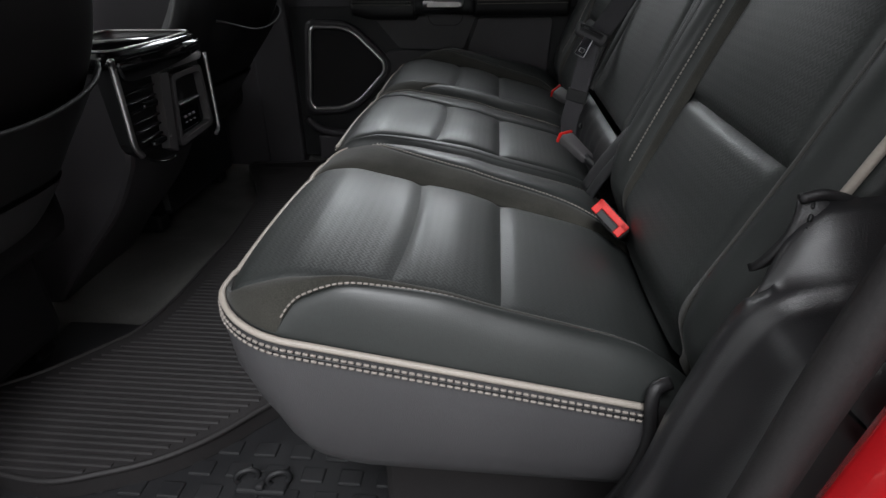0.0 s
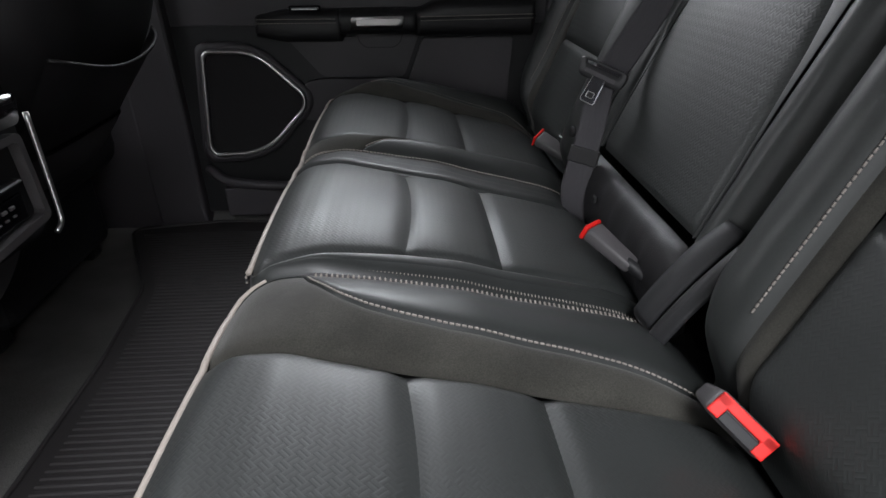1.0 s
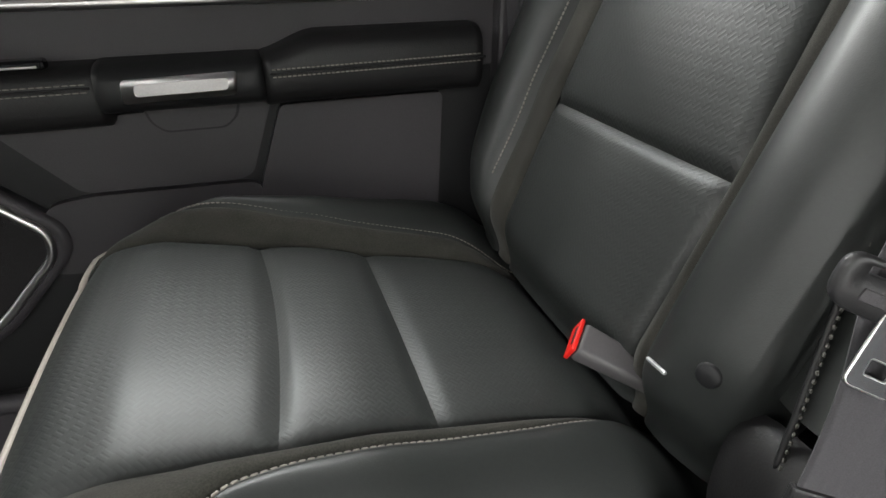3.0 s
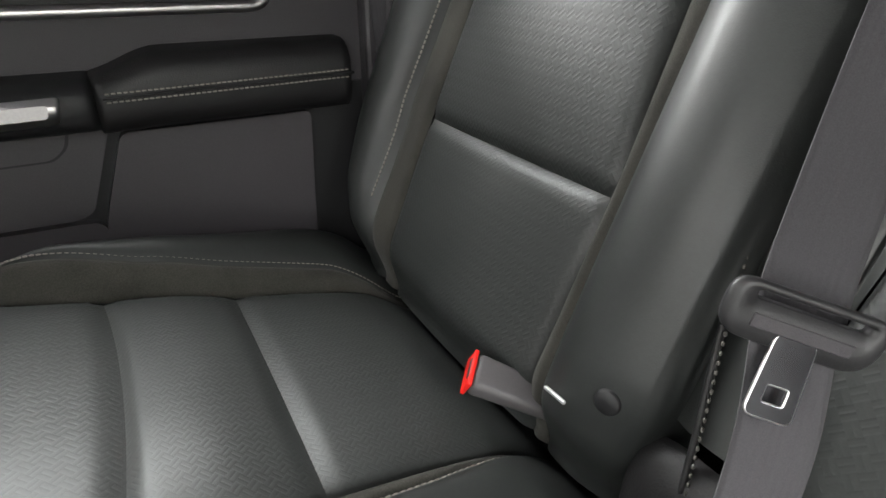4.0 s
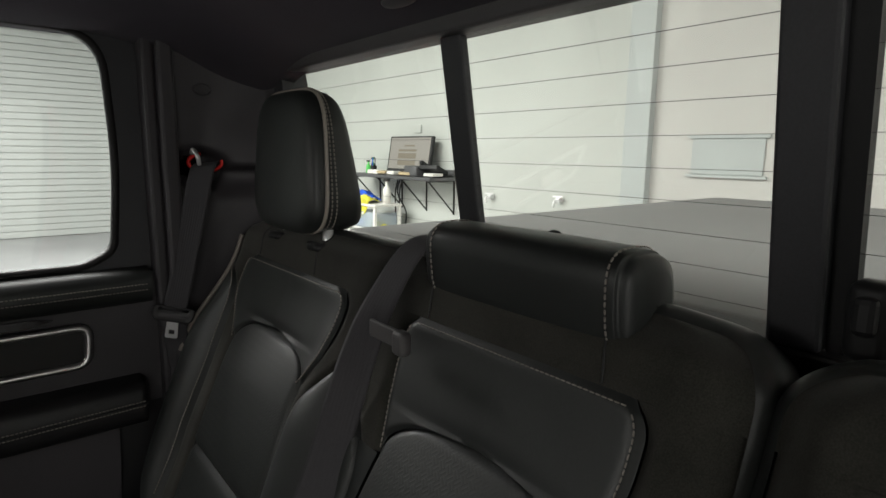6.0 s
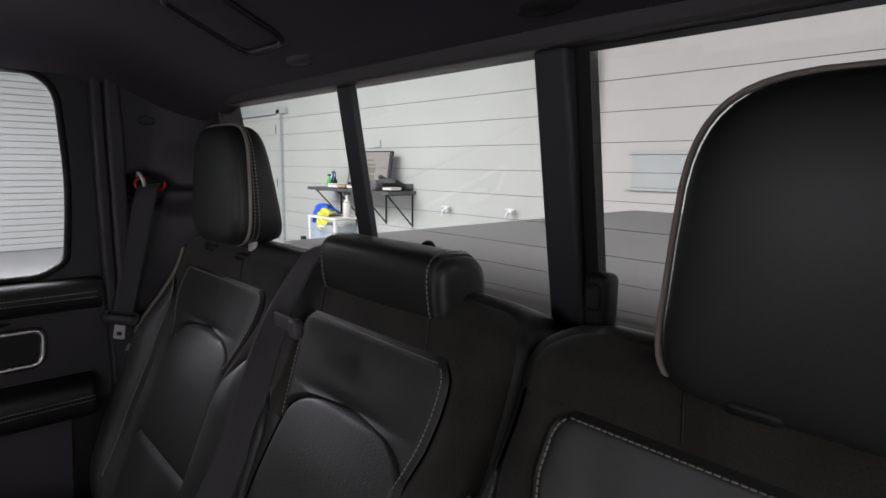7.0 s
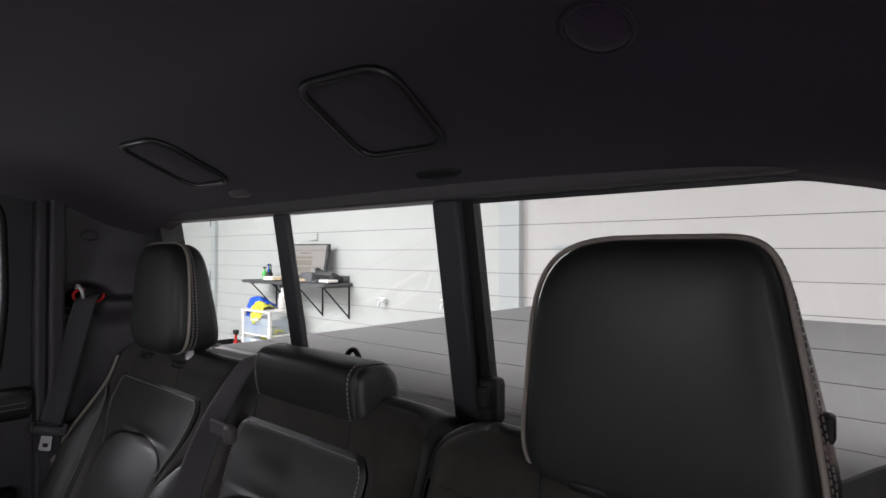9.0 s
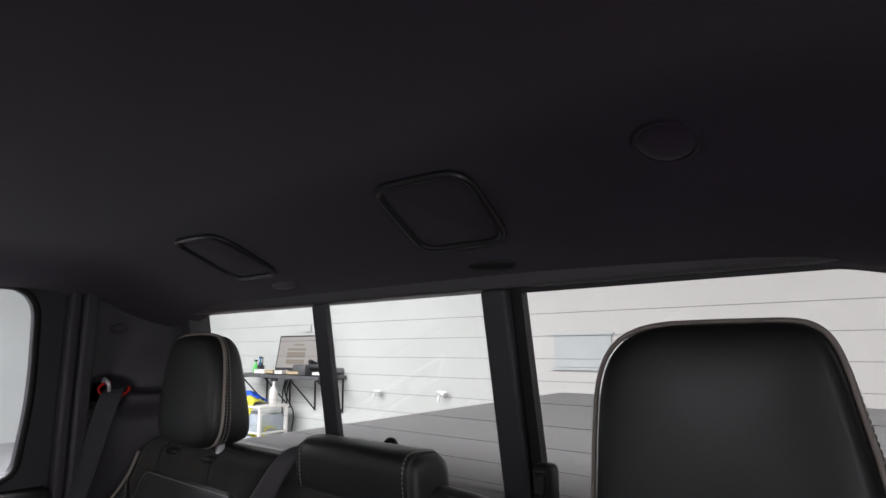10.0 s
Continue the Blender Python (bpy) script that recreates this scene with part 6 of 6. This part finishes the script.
# shelf with screen and clutter
SZ = 0.80
sh = thing("wall_shelf", (RX1 - 0.25, 6.1, SZ), "dark grey wall shelf on black angled brackets", "shelf")
part("shelf_board", span(RX1 - 0.45, RX1 - 0.01, 4.80, 6.72, SZ - 0.04, SZ, 0.004), M_GREYMETAL, sh, "dark grey board")
part("shelf_upstand", span(RX1 - 0.03, RX1 - 0.01, 4.86, 5.1, SZ + 0.002, SZ + 0.09, 0.003), M_GREYMETAL, sh, "")
for yy in (4.87, 5.42, 5.97, 6.52):
    part("bracket", join(rbox((0.016, 0.018, 0.42), (RX1 - 0.012, yy, SZ - 0.25), 0.003), rbox((0.016, 0.016, 0.56), (0, 0, 0), 0.003, 1, pose(RX1 - 0.21, yy, SZ - 0.245, 0, -45, 0)), rbox((0.42, 0.018, 0.012), (RX1 - 0.22, yy, SZ - 0.048), 0.003)), M_DARK, sh, "black steel bracket")
mo_ = thing("monitor", (RX1 - 0.2, 5.85, SZ), "black desktop screen on a stand, showing a document", "monitor")
part("screen_bezel", rbox((0.05, 0.80, 0.47), (0, 0, 0), 0.008, 2, pose(RX1 - 0.20, 5.52, 1.065, 0, 10, 6)), M_DARK, mo_, "")
part("screen", rbox((0.004, 0.745, 0.40), (0, 0, 0), 0, 1, pose(RX1 - 0.20, 5.52, 1.065, 0, 10, 6) @ pose(-0.028, 0, 0.015)), M_SCREEN, mo_, "lit document on the screen")
for k, (yy, zz, w, h) in enumerate(((0.0, 0.11, 0.2, 0.02), (0.03, 0.05, 0.34, 0.03), (0.03, -0.02, 0.34, 0.07), (0.03, -0.11, 0.34, 0.06))):
    part("text_block", rbox((0.002, w, h), (0, 0, 0), 0, 1, pose(RX1 - 0.20, 5.52, 1.065, 0, 10, 6) @ pose(-0.032, yy, zz)), M_SCREEN2, mo_, "")
part("stand", join(rbox((0.05, 0.10, 0.20), (RX1 - 0.16, 5.52, SZ + 0.12), 0.01), rbox((0.2, 0.30, 0.02), (RX1 - 0.18, 5.52, SZ + 0.011), 0.005)), M_DARK, mo_, "")
ph2 = thing("desk_phone", (RX1 - 0.25, 5.2, SZ), "black desk telephone with handset", "telephone")
part("phone_body", rbox((0.22, 0.30, 0.06), (0, 0, 0), 0.012, 2, pose(RX1 - 0.22, 5.02, SZ + 0.085, 0, 22, 10)), M_DARK, ph2, "", True)
part("handset", rbox((0.22, 0.06, 0.05), (0, 0, 0), 0.02, 3, pose(RX1 - 0.24, 5.14, SZ + 0.14, 0, 22, 10)), M_DARK, ph2, "", True)
part("phone_foot", rbox((0.14, 0.24, 0.07), (RX1 - 0.18, 5.02, SZ + 0.036), 0.01), M_DARK, ph2, "")
pr = thing("label_printer", (RX1 - 0.25, 5.6, SZ), "small dark desk printer", "printer")
part("printer_body", rbox((0.26, 0.26, 0.13), (RX1 - 0.24, 5.30, SZ + 0.066), 0.015, 2), M_GREYMETAL, pr, "", True)
rnd = random.Random(4)
for k, (yy, mt, nm, lb) in enumerate(((4.92, M_PAPER, "paper_stack", "small stack of white papers on the shelf"), (5.95, M_TAN, "card_box", "small tan card box"), (5.72, M_PAPER, "paper_stack", "small stack of white papers"), (6.15, M_PAPER, "tray", "white plastic tray on the wall shelf"), (5.42, M_TAN, "note_pad", "tan note pad on the wall shelf"))):
    root = thing(nm, (RX1 - 0.25, yy, SZ), lb, "clutter", "things on the shelf")
    part("block", rbox((0.16, 0.16 + 0.1 * rnd.random(), 0.03 + 0.03 * rnd.random()), (RX1 - 0.30, yy, SZ + 0.032), 0.006, 2), mt, root)


def bottle(x, y, z, h, r, mat, cap, label, group):
    root = thing("bottle", (x, y, z), label, "bottle", group)
    prof2 = [(0.0, 0.0), (r, 0.0), (r, h * 0.55), (r * 0.9, h * 0.65), (r * 0.35, h * 0.80), (r * 0.35, h)]
    rows = [[(x + rr * math.cos(2 * math.pi * k / 16), y + rr * math.sin(2 * math.pi * k / 16), z + zz) for k in range(16)] for rr, zz in prof2]
    sheet("bottle_body", rows, mat, root, "", closed=True)
    part("cap", rbox((r * 1.0, r * 1.6, h * 0.14), (x, y, z + h * 1.05), r * 0.15, 2), cap, root, "")


bottle(RX1 - 0.22, 6.50, SZ, 0.16, 0.035, M_GREEN, M_DARK, "green spray bottle on the shelf", "shelf bottles")
bottle(RX1 - 0.26, 6.32, SZ, 0.20, 0.03, M_DARK, M_DARK, "dark bottle on the shelf", "shelf bottles")
# drawer unit with cloths below the shelf
tr = thing("drawer_unit", (RX1 - 0.4, 6.10, GROUND), "white plastic drawer unit with see-through drawers", "drawer unit")
TX0, TX1, TY0, TY1, TZ = RX1 - 0.62, RX1 - 0.20, 5.72, 6.42, GROUND + 0.90
for yy in (TY0 + 0.025, TY1 - 0.025):
    for xx in (TX0 + 0.02, TX1 - 0.02):
        part("leg", rbox((0.04, 0.05, 0.90), (xx, yy, GROUND + 0.45), 0.01), M_PAPER, tr, "")
part("top", rbox((TX1 - TX0 + 0.02, TY1 - TY0 + 0.02, 0.03), ((TX0 + TX1) / 2, (TY0 + TY1) / 2, TZ + 0.005), 0.01, 2), M_PAPER, tr, "white top")
for k in range(3):
    z0 = TZ - 0.02 - 0.28 * (k + 1)
    part("rail", span(TX0, TX1, TY0, TY1, z0 - 0.02, z0, 0.005), M_PAPER, tr, "")
    dw = part("drawer", join(span(TX0 + 0.005, TX0 + 0.012, TY0 + 0.06, TY1 - 0.06, z0 + 0.005, z0 + 0.22, 0.002), span(TX0 + 0.012, TX1 - 0.03, TY0 + 0.06, TY0 + 0.066, z0 + 0.005, z0 + 0.20), span(TX0 + 0.012, TX1 - 0.03, TY1 - 0.066, TY1 - 0.06, z0 + 0.005, z0 + 0.20), span(TX0 + 0.012, TX1 - 0.03, TY0 + 0.06, TY1 - 0.06, z0 + 0.002, z0 + 0.008)), M_BINBLUE, tr, "pale see-through drawer")
    part("grip", rbox((0.02, 0.16, 0.025), (TX0 - 0.004, (TY0 + TY1) / 2, z0 + 0.19), 0.006, 2), M_PAPER, dw, "white drawer grip")


def cloth(name, x, y, z, w, d, drop, mat, label, seed):
    """A cloth thrown over an edge: a crumpled heap on top and folds that hang down in front."""
    rows = []
    n, m = 34, 26
    for i in range(n + 1):
        t = i / n
        row = []
        for k in range(m + 1):
            u = -1 + 2 * k / m
            fold = noise.noise(Vector((u * 2.2, t * 1.5, seed))) + 0.5 * noise.noise(Vector((u * 5.0, t * 3.0, seed + 7)))
            half = w * (0.55 + 0.45 * math.sin(math.pi * min(1.0, 0.2 + 0.55 * t)) + 0.12 * noise.noise(Vector((t * 3, u, seed + 3))))
            if t < 0.5:
                px, pz = x + d * (0.5 - 2 * t * 0.75), z + 0.012 + drop * 0.45 * math.sin(math.pi * (0.1 + 0.8 * t)) * (1 - 0.75 * u * u) + 0.05 * fold * math.sin(2 * math.pi * t)
            else:
                q = (t - 0.5) * 2
                px, pz = x - d * 0.25 - 0.035 * q ** 0.5 - 0.03 * fold, z + 0.012 + drop * 0.428 * (1 - 0.75 * u * u) * (1 - q) - drop * q * (1 - 0.3 * abs(u + 0.3 * math.sin(seed)))
            row.append((px, y + u * half + 0.02 * fold, max(pz, z + 0.012) if t < 0.5 else pz))
        rows.append(row)
    ob = sheet(name, rows, mat, None, "", flip=True)
    so_ = ob.modifiers.new("thickness", "SOLIDIFY")
    so_.thickness = 0.008
    return tagged(ob, label, "cloth", "cloths on the drawers")


cloth("cleaning_cloth", TX0 + 0.17, 6.22, TZ + 0.02, 0.22, 0.30, 0.34, M_BLUE, "crumpled blue cleaning cloth on the drawers", 1.3)
cloth("cleaning_cloth", TX0 + 0.10, 6.06, TZ + 0.02, 0.15, 0.22, 0.20, M_YELLOW, "crumpled yellow cleaning cloth on the drawers", 4.1)
cloth("cleaning_cloth", TX0 + 0.20, 5.95, TZ - 0.29, 0.18, 0.20, 0.14, M_YELLOW, "yellow cloth folded inside the upper drawer", 8.7)
bottle(RX1 - 0.35, 5.84, TZ + 0.02, 0.30, 0.055, M_PAPER, M_GREYPL, "white spray bottle on the drawers", "shelf bottles")
cup = thing("pen_cup", (RX1 - 0.30, 6.24, SZ), "dark pen cup with a green pen on the shelf", "pen cup")
part("cup_body", plate([(RX1 - 0.30 + 0.045 * math.cos(a), 6.24 + 0.045 * math.sin(a)) for a in [2 * math.pi * k / 14 for k in range(14)]], SZ + 0.001, SZ + 0.11, "z"), M_DARK, cup, "", True)
for k, (dx, dy, mt) in enumerate(((0.0, 0.01, M_GREEN), (0.015, -0.015, M_DARK), (-0.015, 0.0, M_BLUE))):
    part("pen", rbox((0.012, 0.012, 0.12), (RX1 - 0.30 + dx, 6.24 + dy, SZ + 0.155), 0.003, 1), mt, cup, "")
crate = thing("tool_crate", (RX1 - 0.4, 7.1, GROUND), "low black plastic crate on the showroom floor", "crate")
part("crate_base", span(RX1 - 0.60, RX1 - 0.20, 6.86, 7.42, GROUND, GROUND + 0.03, 0.005), M_DARK, crate)
for y0, y1, x0, x1 in ((6.86, 6.885, RX1 - 0.60, RX1 - 0.20), (7.395, 7.42, RX1 - 0.60, RX1 - 0.20), (6.885, 7.395, RX1 - 0.60, RX1 - 0.575), (6.885, 7.395, RX1 - 0.225, RX1 - 0.20)):
    part("crate_side", span(x0, x1, y0, y1, GROUND + 0.03, GROUND + 0.36, 0.006), M_DARK, crate)
bottle(RX1 - 0.38, 7.0, GROUND + 0.03, 0.46, 0.055, M_RED, M_DARK, "red bottle standing in the black crate", "shelf bottles")
# taps and cables on the wall
for yy, zz in ((4.20, 0.61), (3.22, 0.64)):
    tp = thing("wall_tap", (RX1, yy, zz), "small grey tap on the white wall", "tap", "wall taps")
    part("tap_body", join(rbox((0.07, 0.05, 0.05), (RX1 - 0.036, yy, zz), 0.01), rbox((0.02, 0.13, 0.018), (RX1 - 0.06, yy, zz + 0.035), 0.005)), M_STEEL, tp, "")
    tube("spout", smooth_line([(RX1 - 0.06, yy, zz), (RX1 - 0.10, yy + 0.01, zz - 0.01), (RX1 - 0.11, yy + 0.015, zz - 0.07)], 8), 0.012, M_STEEL, tp, "")
for k, (ya, yb) in enumerate(((5.95, 5.85), (6.0, 6.1), (5.9, 6.0))):
    cb = tube("cable", smooth_line([(RX1 - 0.05, ya, SZ - 0.04), (RX1 - 0.07, ya + 0.05, SZ - 0.25), (RX1 - 0.06, yb - 0.04, SZ - 0.5), (RX1 - 0.05, yb, SZ - 0.75)], 20), 0.009, M_DARK, None, "")
    tagged(cb, "thin black cable hanging below the shelf", "cable", "shelf cables")
so = thing("wall_socket", (RX1, 5.7, 1.42), "small white wall socket", "socket")
part("socket_plate", rbox((0.02, 0.16, 0.10), (RX1 - 0.011, 5.62, 1.40), 0.004), M_WALL, so, "")
